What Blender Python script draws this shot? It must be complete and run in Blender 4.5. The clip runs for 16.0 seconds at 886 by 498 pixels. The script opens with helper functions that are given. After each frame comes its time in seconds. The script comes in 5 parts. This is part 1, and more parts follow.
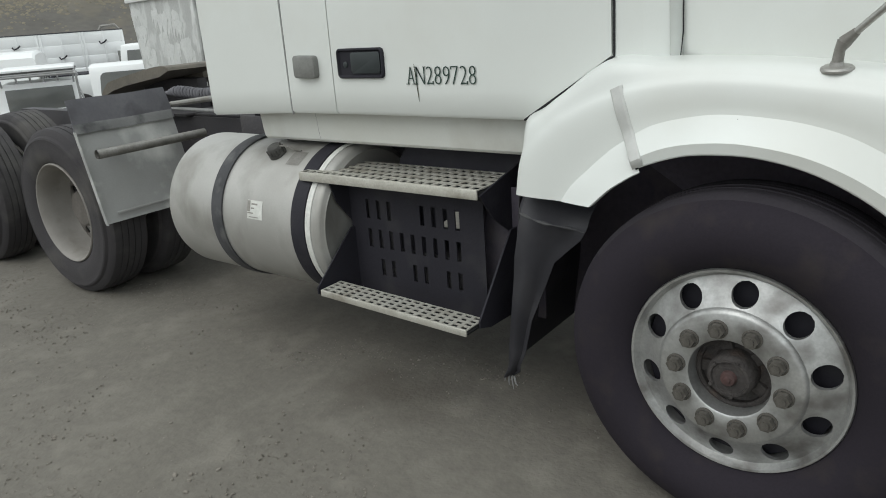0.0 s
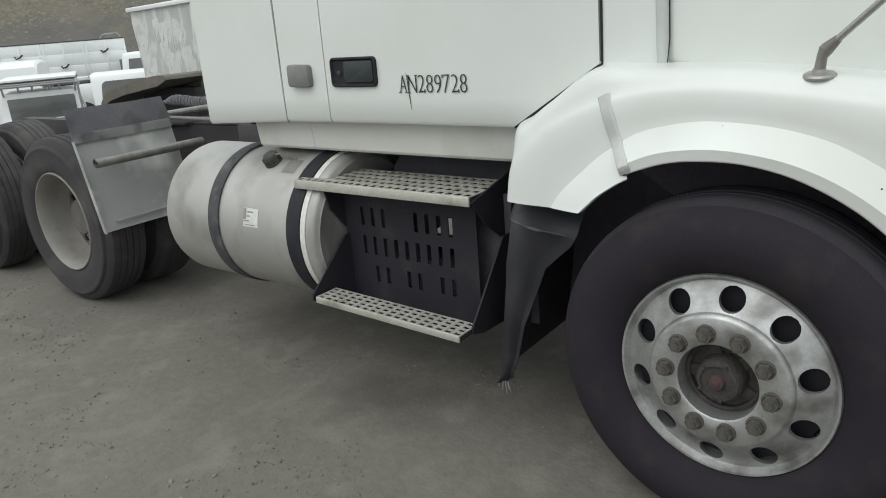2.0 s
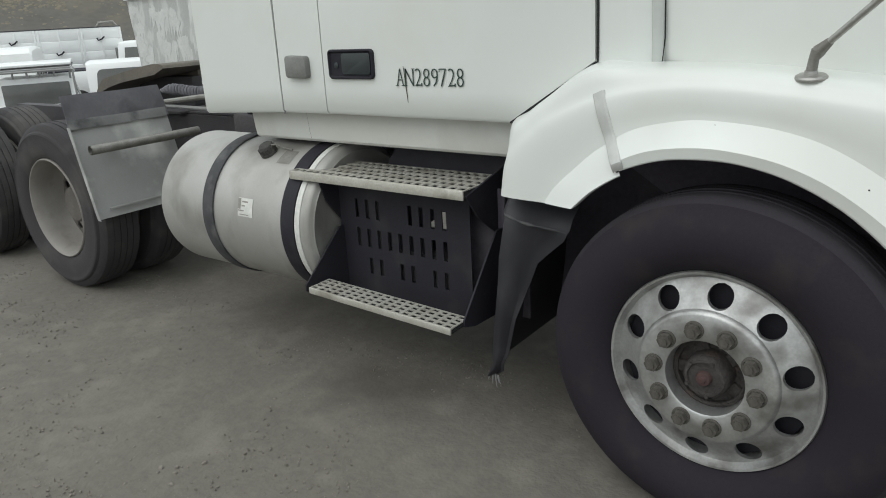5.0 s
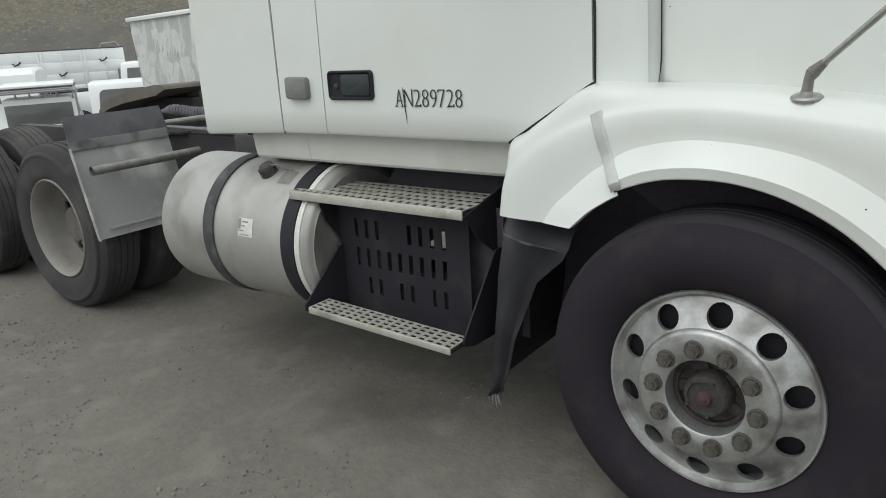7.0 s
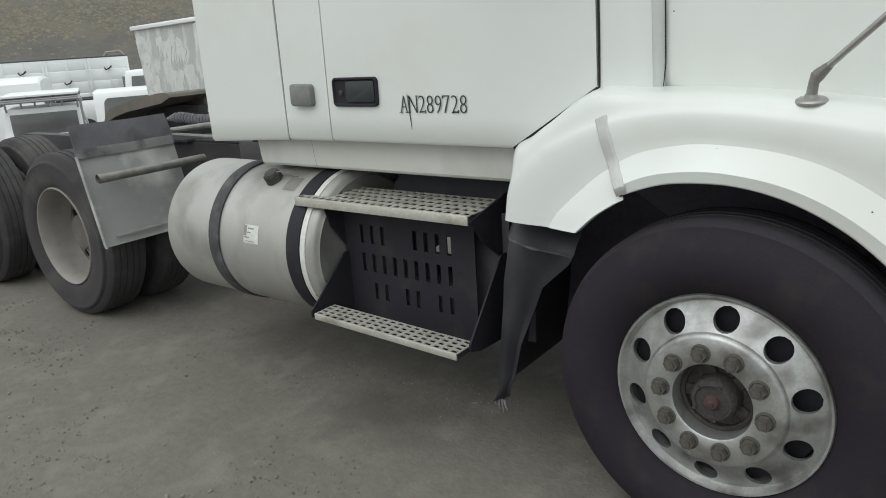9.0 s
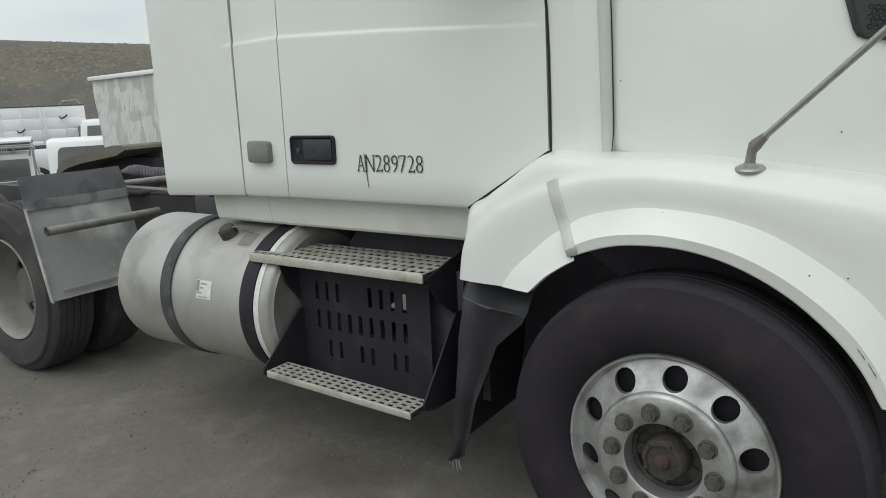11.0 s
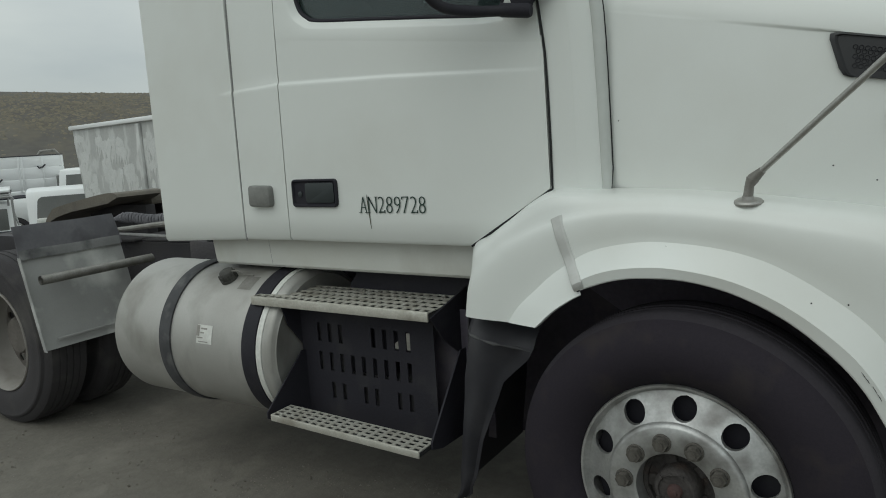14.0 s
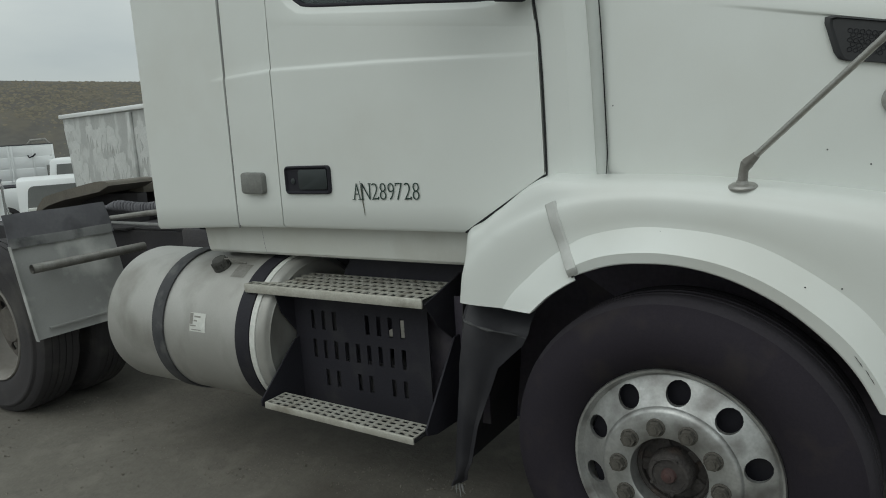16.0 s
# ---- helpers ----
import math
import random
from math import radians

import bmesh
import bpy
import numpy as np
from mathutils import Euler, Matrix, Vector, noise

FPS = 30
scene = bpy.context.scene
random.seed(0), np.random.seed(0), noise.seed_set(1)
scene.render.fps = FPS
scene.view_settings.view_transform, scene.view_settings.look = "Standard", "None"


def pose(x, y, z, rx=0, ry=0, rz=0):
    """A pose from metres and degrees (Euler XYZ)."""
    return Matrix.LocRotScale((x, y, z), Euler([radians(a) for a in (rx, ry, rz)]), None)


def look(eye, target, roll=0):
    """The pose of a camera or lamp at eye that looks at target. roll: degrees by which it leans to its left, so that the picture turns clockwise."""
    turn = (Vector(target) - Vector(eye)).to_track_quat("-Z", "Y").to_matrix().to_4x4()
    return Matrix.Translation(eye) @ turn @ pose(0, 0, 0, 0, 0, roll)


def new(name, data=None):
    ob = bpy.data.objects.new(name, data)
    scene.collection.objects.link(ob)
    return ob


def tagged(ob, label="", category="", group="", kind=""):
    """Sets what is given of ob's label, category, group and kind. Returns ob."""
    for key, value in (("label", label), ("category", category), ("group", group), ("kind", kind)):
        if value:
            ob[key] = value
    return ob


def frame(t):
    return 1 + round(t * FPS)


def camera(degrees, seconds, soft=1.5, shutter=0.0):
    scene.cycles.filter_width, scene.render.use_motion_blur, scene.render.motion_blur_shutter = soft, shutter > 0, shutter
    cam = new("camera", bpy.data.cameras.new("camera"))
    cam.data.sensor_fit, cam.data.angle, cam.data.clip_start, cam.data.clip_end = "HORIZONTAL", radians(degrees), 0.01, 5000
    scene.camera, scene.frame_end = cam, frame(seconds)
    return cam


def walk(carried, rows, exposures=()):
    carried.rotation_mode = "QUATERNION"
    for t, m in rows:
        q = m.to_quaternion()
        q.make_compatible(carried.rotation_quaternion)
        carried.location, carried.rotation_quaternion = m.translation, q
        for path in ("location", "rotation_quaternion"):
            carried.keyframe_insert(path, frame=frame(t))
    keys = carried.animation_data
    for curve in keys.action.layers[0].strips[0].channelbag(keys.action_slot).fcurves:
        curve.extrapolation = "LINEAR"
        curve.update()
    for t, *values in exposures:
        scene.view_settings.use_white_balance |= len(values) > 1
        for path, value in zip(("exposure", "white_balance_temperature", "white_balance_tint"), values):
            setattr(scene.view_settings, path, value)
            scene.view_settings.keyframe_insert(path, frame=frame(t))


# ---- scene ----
cam = camera(63.4, 16.0, 1.0)
PATH = [
    (0, (0.566, -1.995, 1.457), (-0.59, -0.489, 0.829), -4.1),
    (0.3, (0.582, -1.976, 1.459), (-0.594, -0.527, 0.738), -4.0),
    (0.5, (0.588, -1.983, 1.45), (-0.591, -0.525, 0.754), -4.3),
    (1, (0.597, -1.982, 1.457), (-0.589, -0.511, 0.801), -4.6),
    (1.5, (0.596, -1.983, 1.458), (-0.586, -0.504, 0.813), -4.7),
    (2, (0.604, -1.989, 1.464), (-0.56, -0.482, 0.851), -4.5),
    (2.5, (0.614, -1.988, 1.463), (-0.538, -0.474, 0.845), -4.4),
    (3, (0.623, -1.981, 1.459), (-0.492, -0.446, 0.828), -4.2),
    (3.5, (0.615, -1.989, 1.46), (-0.518, -0.467, 0.828), -3.3),
    (3.7, (0.615, -1.995, 1.468), (-0.533, -0.475, 0.857), -3.6),
    (6, (0.62, -2.011, 1.451), (-0.527, -0.499, 0.82), -2.8),
    (6.5, (0.622, -2.015, 1.46), (-0.553, -0.508, 0.869), -3.5),
    (7, (0.622, -2.004, 1.464), (-0.534, -0.477, 0.889), -3.3),
    (7.5, (0.614, -2.008, 1.465), (-0.557, -0.486, 0.906), -3.2),
    (8, (0.618, -2.01, 1.464), (-0.552, -0.488, 0.901), -3.7),
    (10.5, (0.622, -2.011, 1.468), (-0.538, -0.47, 0.939), -3.3),
    (11, (0.637, -2.012, 1.484), (-0.45, -0.388, 1.062), -2.4),
    (11.3, (0.637, -2.022, 1.545), (-0.393, -0.342, 1.200), -3.8),
    (11.5, (0.627, -2.063, 1.495), (-0.389, -0.361, 1.23), -2.9),
    (12, (0.613, -2.095, 1.495), (-0.354, -0.364, 1.233), -3.7),
    (12.5, (0.609, -2.092, 1.502), (-0.35, -0.354, 1.257), -4.5),
    (13, (0.587, -2.088, 1.489), (-0.437, -0.398, 1.176), -3.3),
    (13.5, (0.591, -2.086, 1.486), (-0.436, -0.398, 1.174), -3.4),
    (14, (0.59, -2.093, 1.487), (-0.457, -0.417, 1.175), -3.4),
    (14.5, (0.586, -2.093, 1.484), (-0.461, -0.417, 1.172), -3.4),
    (15, (0.59, -2.091, 1.485), (-0.441, -0.406, 1.172), -3.6),
    (15.5, (0.592, -2.089, 1.484), (-0.434, -0.404, 1.158), -3.7),
    (16, (0.585, -2.09, 1.477), (-0.445, -0.41, 1.134), -3.5),
]
walk(cam, [(t, look(eye, target, roll)) for t, eye, target, roll in PATH],
     [(0.0, 0.64, 6400, 9.2), (0.5, 0.72, 6400, 9.2), (1.5, 0.72, 6400, 9.2), (2.5, 0.65, 6400, 9.2), (3.2, 0.62, 6400, 9.2), (6.5, 0.62, 6400, 9.2), (8.0, 0.66, 6400, 9.2), (10.4, 0.64, 6400, 9.2), (11.0, 0.54, 6400, 8.5), (11.5, 0.36, 6350, 7.5), (11.95, 0.13, 6350, 4.0), (12.3, 0.11, 6350, 3.5), (13.0, 0.03, 6350, 4.5), (16.0, 0.03, 6350, 4.5)])

# ---------------------------------------------------------------- light: an even overcast sky
SUN_EL, SUN_AZ = 50.0, 195.0
world = bpy.data.worlds.new("overcast_sky")
scene.world = world
world.use_nodes = True
wn, wl = world.node_tree.nodes, world.node_tree.links
wn.clear()
w_out, w_bg = wn.new("ShaderNodeOutputWorld"), wn.new("ShaderNodeBackground")
w_sky, w_mix = wn.new("ShaderNodeTexSky"), wn.new("ShaderNodeMix")
w_tc, w_noise, w_ramp = wn.new("ShaderNodeTexCoord"), wn.new("ShaderNodeTexNoise"), wn.new("ShaderNodeValToRGB")
w_map = wn.new("ShaderNodeMapping")
w_sky.sky_type, w_sky.sun_disc = "NISHITA", False
w_sky.sun_elevation, w_sky.sun_rotation = radians(SUN_EL), radians(SUN_AZ)
w_map.inputs["Scale"].default_value = (1.0, 1.0, 3.5)
w_noise.inputs["Scale"].default_value, w_noise.inputs["Detail"].default_value = 2.2, 6.0
w_ramp.color_ramp.elements[0].position, w_ramp.color_ramp.elements[0].color = 0.3, (7.0, 7.5, 7.6, 1)
w_ramp.color_ramp.elements[1].position, w_ramp.color_ramp.elements[1].color = 0.72, (9.6, 9.9, 9.5, 1)
w_mix.data_type = "RGBA"
w_mix.inputs["Factor"].default_value = 0.9
wl.new(w_tc.outputs["Generated"], w_map.inputs["Vector"])
wl.new(w_map.outputs["Vector"], w_noise.inputs["Vector"])
wl.new(w_noise.outputs["Fac"], w_ramp.inputs["Fac"])
wl.new(w_sky.outputs["Color"], w_mix.inputs["A"])
wl.new(w_ramp.outputs["Color"], w_mix.inputs["B"])
wl.new(w_mix.outputs["Result"], w_bg.inputs["Color"])
w_sep, w_range = wn.new("ShaderNodeSeparateXYZ"), wn.new("ShaderNodeMapRange")
wl.new(w_tc.outputs["Generated"], w_sep.inputs["Vector"])
wl.new(w_sep.outputs["Z"], w_range.inputs["Value"])
w_range.inputs["From Min"].default_value, w_range.inputs["From Max"].default_value = 0.05, 0.8
w_range.inputs["To Min"].default_value, w_range.inputs["To Max"].default_value = 0.063, 0.104
wl.new(w_range.outputs["Result"], w_bg.inputs["Strength"])
wl.new(w_bg.outputs["Background"], w_out.inputs["Surface"])

sun = new("sun", bpy.data.lights.new("sun", "SUN"))
sun.data.energy, sun.data.angle, sun.data.color = 0.45, radians(50), (1.0, 0.97, 0.92)
sun.matrix_world = look((math.sin(radians(SUN_AZ)) * 30, math.cos(radians(SUN_AZ)) * 30, 30 * math.tan(radians(SUN_EL))), (0, 0, 0))


# ---------------------------------------------------------------- materials
def material(name, base, second=None, rough=0.5, metal=0.0, scale=6.0, fine=60.0, bump=0.0, stain=None, stain_scale=2.0,
             stain_low=0.55, stain_high=0.7, rough_var=0.1, stretch=(1, 1, 1), coat=0.0, vary=0.0, grain=0.35, spec=0.5, island=None, bump_scale=None, stain_stretch=(1, 1, 1)):
    """A surface with colour grain at two scales, optional stains of a third colour, uneven gloss and fine relief."""
    m = bpy.data.materials.new(name)
    m.use_nodes = True
    n, l = m.node_tree.nodes, m.node_tree.links
    p = n["Principled BSDF"]
    tc, mp = n.new("ShaderNodeTexCoord"), n.new("ShaderNodeMapping")
    mp.inputs["Scale"].default_value = stretch
    l.new(tc.outputs["Object"], mp.inputs["Vector"])

    def tex(s, detail=5.0, vec=mp.outputs["Vector"]):
        t = n.new("ShaderNodeTexNoise")
        t.inputs["Scale"].default_value, t.inputs["Detail"].default_value = s, detail
        l.new(vec, t.inputs["Vector"])
        return t.outputs["Fac"]

    def mixed(fac, a, b):
        x = n.new("ShaderNodeMix")
        x.data_type = "RGBA"
        l.new(fac, x.inputs["Factor"])
        for key, v in (("A", a), ("B", b)):
            if isinstance(v, tuple):
                x.inputs[key].default_value = (*v, 1)
            else:
                l.new(v, x.inputs[key])
        return x.outputs["Result"]

    def ranged(fac, a, b, lo=0.0, hi=1.0):
        r = n.new("ShaderNodeMapRange")
        r.inputs["From Min"].default_value, r.inputs["From Max"].default_value = a, b
        r.inputs["To Min"].default_value, r.inputs["To Max"].default_value = lo, hi
        l.new(fac, r.inputs["Value"])
        return r.outputs["Result"]

    second = second or tuple(c * 0.85 for c in base)
    big, small = tex(scale), tex(fine, 3.0)
    col = mixed(ranged(big, 0.3, 0.7), base, second)
    col = mixed(ranged(small, 0.35, 0.75, 0.0, grain), col, tuple(c * 0.6 for c in second))
    if stain:
        ms = n.new("ShaderNodeMapping")
        ms.inputs["Scale"].default_value = stain_stretch
        ms.inputs["Location"].default_value = (3.1, 1.7, 0.4)
        l.new(tc.outputs["Object"], ms.inputs["Vector"])
        col = mixed(ranged(tex(stain_scale, 8.0, ms.outputs["Vector"]), stain_low, stain_high), col, stain)
    if island:
        geo = n.new("ShaderNodeNewGeometry")
        col = mixed(geo.outputs["Random Per Island"], col, island)
    if vary:
        info = n.new("ShaderNodeObjectInfo")
        col = mixed(ranged(info.outputs["Random"], 0, 1, 0, vary), col, tuple(c * 0.45 for c in base))
    l.new(col, p.inputs["Base Color"])
    l.new(ranged(big, 0.25, 0.75, max(0.02, rough - rough_var), min(1.0, rough + rough_var)), p.inputs["Roughness"])
    p.inputs["Metallic"].default_value = metal
    p.inputs["Specular IOR Level"].default_value = spec
    p.inputs["Coat Weight"].default_value = coat
    p.inputs["Coat Roughness"].default_value = 0.12
    if bump:
        b = n.new("ShaderNodeBump")
        b.inputs["Strength"].default_value, b.inputs["Distance"].default_value = bump, 0.01
        l.new(tex(bump_scale or fine, 4.0), b.inputs["Height"])
        l.new(b.outputs["Normal"], p.inputs["Normal"])
    return m


def glass(name, tint, rough=0.03):
    m = bpy.data.materials.new(name)
    m.use_nodes = True
    p = m.node_tree.nodes["Principled BSDF"]
    p.inputs["Base Color"].default_value = (*tint, 1)
    p.inputs["Roughness"].default_value = rough
    p.inputs["Transmission Weight"].default_value = 0.9
    p.inputs["IOR"].default_value = 1.45
    return m


WHITE = material("white_paint", (0.73, 0.75, 0.72), (0.69, 0.71, 0.68), 0.34, scale=1.3, fine=240, rough_var=0.06, coat=0.25, grain=0.03,
                 stain=(0.62, 0.62, 0.575), stain_scale=1.6, stain_low=0.55, stain_high=0.9)
WHITE_LOW = material("white_paint_dusty", (0.70, 0.71, 0.68), (0.62, 0.62, 0.57), 0.45, scale=2.5, fine=120, grain=0.06,
                     stain=(0.45, 0.43, 0.38), stain_scale=3.0, stain_low=0.58, stain_high=0.85, stain_stretch=(1, 1, 0.5))
SEAL = material("grey_edge_seal", (0.56, 0.565, 0.545), (0.49, 0.49, 0.47), 0.6, scale=6, grain=0.15)
COWL_EDGE = material("shaded_cowl_edge", (0.55, 0.57, 0.545), (0.50, 0.52, 0.495), 0.5, scale=9, grain=0.06)
BLACK = material("black_plastic", (0.0180, 0.0172, 0.0238), (0.0245, 0.0232, 0.0305), 0.68, scale=4, fine=90, bump=0.15, spec=0.3,
                 stain=(0.042, 0.040, 0.043), stain_scale=7, stain_low=0.55, stain_high=0.82)
DUSTY = material("dusty_black_plastic", (0.0165, 0.0160, 0.021), (0.023, 0.0225, 0.028), 0.6, scale=3, fine=50, bump=0.2, bump_scale=9,
                 stain=(0.044, 0.042, 0.047), stain_scale=5, stain_low=0.52, stain_high=0.78)
GAP = material("dark_gap", (0.016, 0.016, 0.018), None, 0.8)
ARCH = material("hazed_dark_liner", (0.110, 0.098, 0.124), (0.085, 0.076, 0.094), 0.9, scale=4, fine=60, bump=0.2, spec=0.2,
                stain=(0.15, 0.138, 0.142), stain_scale=5, stain_low=0.55, stain_high=0.8)
LINER = material("hazed_pale_liner", (0.205, 0.182, 0.228), (0.165, 0.148, 0.180), 0.9, scale=4, fine=60, bump=0.2, spec=0.2)
RUBBER = material("tyre_rubber", (0.0225, 0.0188, 0.0250), (0.0275, 0.0232, 0.0300), 0.85, scale=5, fine=140, bump=0.08, spec=0.2,
                  stain=(0.038, 0.032, 0.032), stain_scale=9, stain_low=0.54, stain_high=0.8)
TYRE_EDGE = material("lighter_tyre_shoulder", (0.034, 0.030, 0.0365), (0.044, 0.040, 0.046), 0.92, scale=9, fine=120, bump=0.15, spec=0.2)
RUBBER_DUSTY = material("dusty_tyre_rubber", (0.036, 0.033, 0.036), (0.048, 0.044, 0.046), 0.92, scale=5, fine=140, bump=0.25,
                        stain=(0.085, 0.08, 0.074), stain_scale=4, stain_low=0.5, stain_high=0.75)
ALLOY = material("dull_aluminium_wheel", (0.58, 0.585, 0.575), (0.40, 0.40, 0.392), 0.44, 0.75, scale=9, fine=120, bump=0.06, grain=0.3,
                 stain=(0.24, 0.232, 0.222), stain_scale=11, stain_low=0.5, stain_high=0.70, rough_var=0.16)
NUT = material("weathered_steel_nut", (0.15, 0.139, 0.122), (0.085, 0.078, 0.068), 0.7, 0.4, scale=40, fine=200, bump=0.2)
RUST = material("grimy_hub", (0.085, 0.076, 0.071), (0.048, 0.043, 0.042), 0.8, 0.2, scale=26, fine=120, bump=0.5,
                stain=(0.115, 0.082, 0.066), stain_scale=14, stain_low=0.58, stain_high=0.78)
REDCAP = material("reddish_oil_cap", (0.085, 0.043, 0.040), (0.058, 0.036, 0.034), 0.7, scale=30)
WHEEL_GREY = material("painted_grey_wheel", (0.285, 0.268, 0.245), (0.215, 0.20, 0.182), 0.6, scale=6, fine=90, grain=0.1,
                      stain=(0.14, 0.118, 0.098), stain_scale=6, stain_low=0.55, stain_high=0.78)
TANK = material("weathered_aluminium_tank", (0.475, 0.467, 0.444), (0.387, 0.378, 0.356), 0.5, 0.4, scale=3.0, fine=150, bump=0.03, grain=0.12,
                stain=(0.25, 0.24, 0.215), stain_scale=4.6, stain_low=0.5, stain_high=0.74, stain_stretch=(1, 1, 0.6))
STEEL = material("galvanised_step", (0.66, 0.645, 0.585), (0.54, 0.52, 0.46), 0.5, 0.5, scale=14, fine=160, bump=0.1,
                 stain=(0.30, 0.27, 0.22), stain_scale=10, stain_low=0.52, stain_high=0.75)
CHROME = material("dull_chrome_rod", (0.50, 0.495, 0.47), (0.37, 0.36, 0.34), 0.42, 0.75, scale=18, fine=150)
GUARD = material("grey_plate_guard", (0.35, 0.35, 0.342), (0.30, 0.30, 0.29), 0.6, scale=4, fine=110, bump=0.03, grain=0.1,
                 stain=(0.60, 0.60, 0.575), stain_scale=3.2, stain_low=0.56, stain_high=0.7)
PIPE = material("worn_steel_pipe", (0.33, 0.32, 0.30), (0.22, 0.21, 0.19), 0.55, 0.5, scale=16, fine=120, bump=0.1)
FRAME = material("greasy_black_frame", (0.046, 0.043, 0.050), (0.070, 0.065, 0.066), 0.75, scale=5, fine=60, bump=0.3)
PLATE = material("greasy_rusty_plate", (0.185, 0.165, 0.135), (0.135, 0.122, 0.102), 0.75, 0.1, scale=6, fine=70, bump=0.3,
                 stain=(0.10, 0.092, 0.085), stain_scale=3)
CAP = material("grimy_cap", (0.105, 0.102, 0.094), (0.065, 0.063, 0.058), 0.7, 0.2, scale=30, fine=140, bump=0.15)
STRAP_GREY = material("greyed_rubber_strap", (0.066, 0.066, 0.070), (0.048, 0.048, 0.052), 0.8, scale=9, fine=80, grain=0.2,
                      stain=(0.12, 0.12, 0.118), stain_scale=11, stain_low=0.55, stain_high=0.75)
RAIL = material("dull_grey_rail", (0.30, 0.30, 0.30), (0.24, 0.24, 0.235), 0.6, scale=6)
STRIP = material("dusty_grey_strip", (0.25, 0.25, 0.247), (0.20, 0.20, 0.198), 0.8, scale=7, fine=80, grain=0.2,
                 stain=(0.07, 0.07, 0.073), stain_scale=6, stain_low=0.52, stain_high=0.68)
FLAP = material("greyed_rubber", (0.135, 0.132, 0.146), (0.175, 0.172, 0.185), 0.85, scale=7, fine=60, grain=0.35, stain=(0.095, 0.092, 0.102), stain_scale=5)
DISC = material("shaded_wheel_disc", (0.15, 0.135, 0.12), (0.10, 0.09, 0.08), 0.8, scale=8, fine=60)
GREYPAD = material("grey_plastic_cap", (0.225, 0.227, 0.212), (0.175, 0.175, 0.165), 0.55, scale=20, fine=200, bump=0.05)
INK = material("dark_green_paint", (0.018, 0.052, 0.038), (0.024, 0.046, 0.036), 0.6, scale=60, fine=300)
RUN = material("olive_paint_run", (0.10, 0.095, 0.06), (0.06, 0.06, 0.04), 0.6, scale=60)
PADDLE = material("dark_grey_plastic", (0.026, 0.033, 0.035), (0.034, 0.041, 0.043), 0.35, scale=10, grain=0.1)
STICKER = material("worn_white_sticker", (0.74, 0.74, 0.70), (0.62, 0.62, 0.58), 0.6, scale=20)
PRINT = material("grey_print", (0.30, 0.285, 0.26), None, 0.7)
MESH = material("black_vent_mesh", (0.018, 0.018, 0.02), None, 0.5)
DARKGLASS = glass("tinted_cab_glass", (0.27, 0.36, 0.36), 0.02)
LINING = material("dark_grey_lining", (0.045, 0.052, 0.052), (0.05, 0.056, 0.056), 0.9, scale=6)
DIRT = material("packed_dirt", (0.168, 0.155, 0.131), (0.138, 0.127, 0.108), 0.95, scale=1.3, fine=26, grain=0.38, bump=0.4, bump_scale=60,
                stain=(0.186, 0.172, 0.146), stain_scale=6.0, stain_low=0.52, stain_high=0.72)
patch_n, patch_l = DIRT.node_tree.nodes, DIRT.node_tree.links
dirt_bsdf = patch_n["Principled BSDF"]
dirt_col = dirt_bsdf.inputs["Base Color"].links[0].from_socket
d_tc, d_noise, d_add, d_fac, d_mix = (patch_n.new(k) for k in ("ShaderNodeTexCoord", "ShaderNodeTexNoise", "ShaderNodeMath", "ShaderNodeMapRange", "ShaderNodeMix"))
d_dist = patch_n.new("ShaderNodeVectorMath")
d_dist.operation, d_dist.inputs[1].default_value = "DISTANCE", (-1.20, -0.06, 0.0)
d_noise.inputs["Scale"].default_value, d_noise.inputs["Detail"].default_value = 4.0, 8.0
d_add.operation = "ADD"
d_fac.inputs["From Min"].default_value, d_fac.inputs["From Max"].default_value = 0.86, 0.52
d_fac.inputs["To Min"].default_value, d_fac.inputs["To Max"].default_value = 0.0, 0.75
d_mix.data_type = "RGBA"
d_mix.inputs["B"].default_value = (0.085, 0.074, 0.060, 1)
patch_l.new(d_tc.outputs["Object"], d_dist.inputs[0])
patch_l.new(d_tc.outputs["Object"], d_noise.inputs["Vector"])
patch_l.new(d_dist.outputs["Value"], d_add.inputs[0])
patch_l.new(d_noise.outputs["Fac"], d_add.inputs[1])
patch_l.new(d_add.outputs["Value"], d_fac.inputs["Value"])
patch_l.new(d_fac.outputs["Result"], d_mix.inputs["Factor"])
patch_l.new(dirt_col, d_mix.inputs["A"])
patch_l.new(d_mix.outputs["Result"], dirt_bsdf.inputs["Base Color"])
STONE = material("small_gravel", (0.150, 0.137, 0.116), (0.18, 0.164, 0.14), 0.95, scale=14, fine=60, bump=0.3, island=(0.235, 0.21, 0.18))
BANK = material("bare_bank", (0.112, 0.104, 0.090), (0.092, 0.086, 0.077), 0.95, scale=0.5, fine=2.5, grain=0.4, bump=0.3, bump_scale=3,
                stain=(0.138, 0.120, 0.088), stain_scale=0.3, stain_low=0.50, stain_high=0.72)
GRASS = material("dry_grass", (0.118, 0.106, 0.082), (0.100, 0.091, 0.073), 0.95, scale=0.25, fine=6, island=(0.172, 0.149, 0.104))
BOXPAINT = material("flaking_box_paint", (0.43, 0.437, 0.425), (0.50, 0.507, 0.495), 0.7, scale=3.4, fine=30,
                    stain=(0.58, 0.59, 0.575), stain_scale=4.5, stain_low=0.50, stain_high=0.60, stain_stretch=(1, 1, 0.5), bump=0.1)
OLDPAINT = material("old_white_paint", (0.66, 0.67, 0.655), (0.60, 0.61, 0.595), 0.6, scale=3, fine=30)
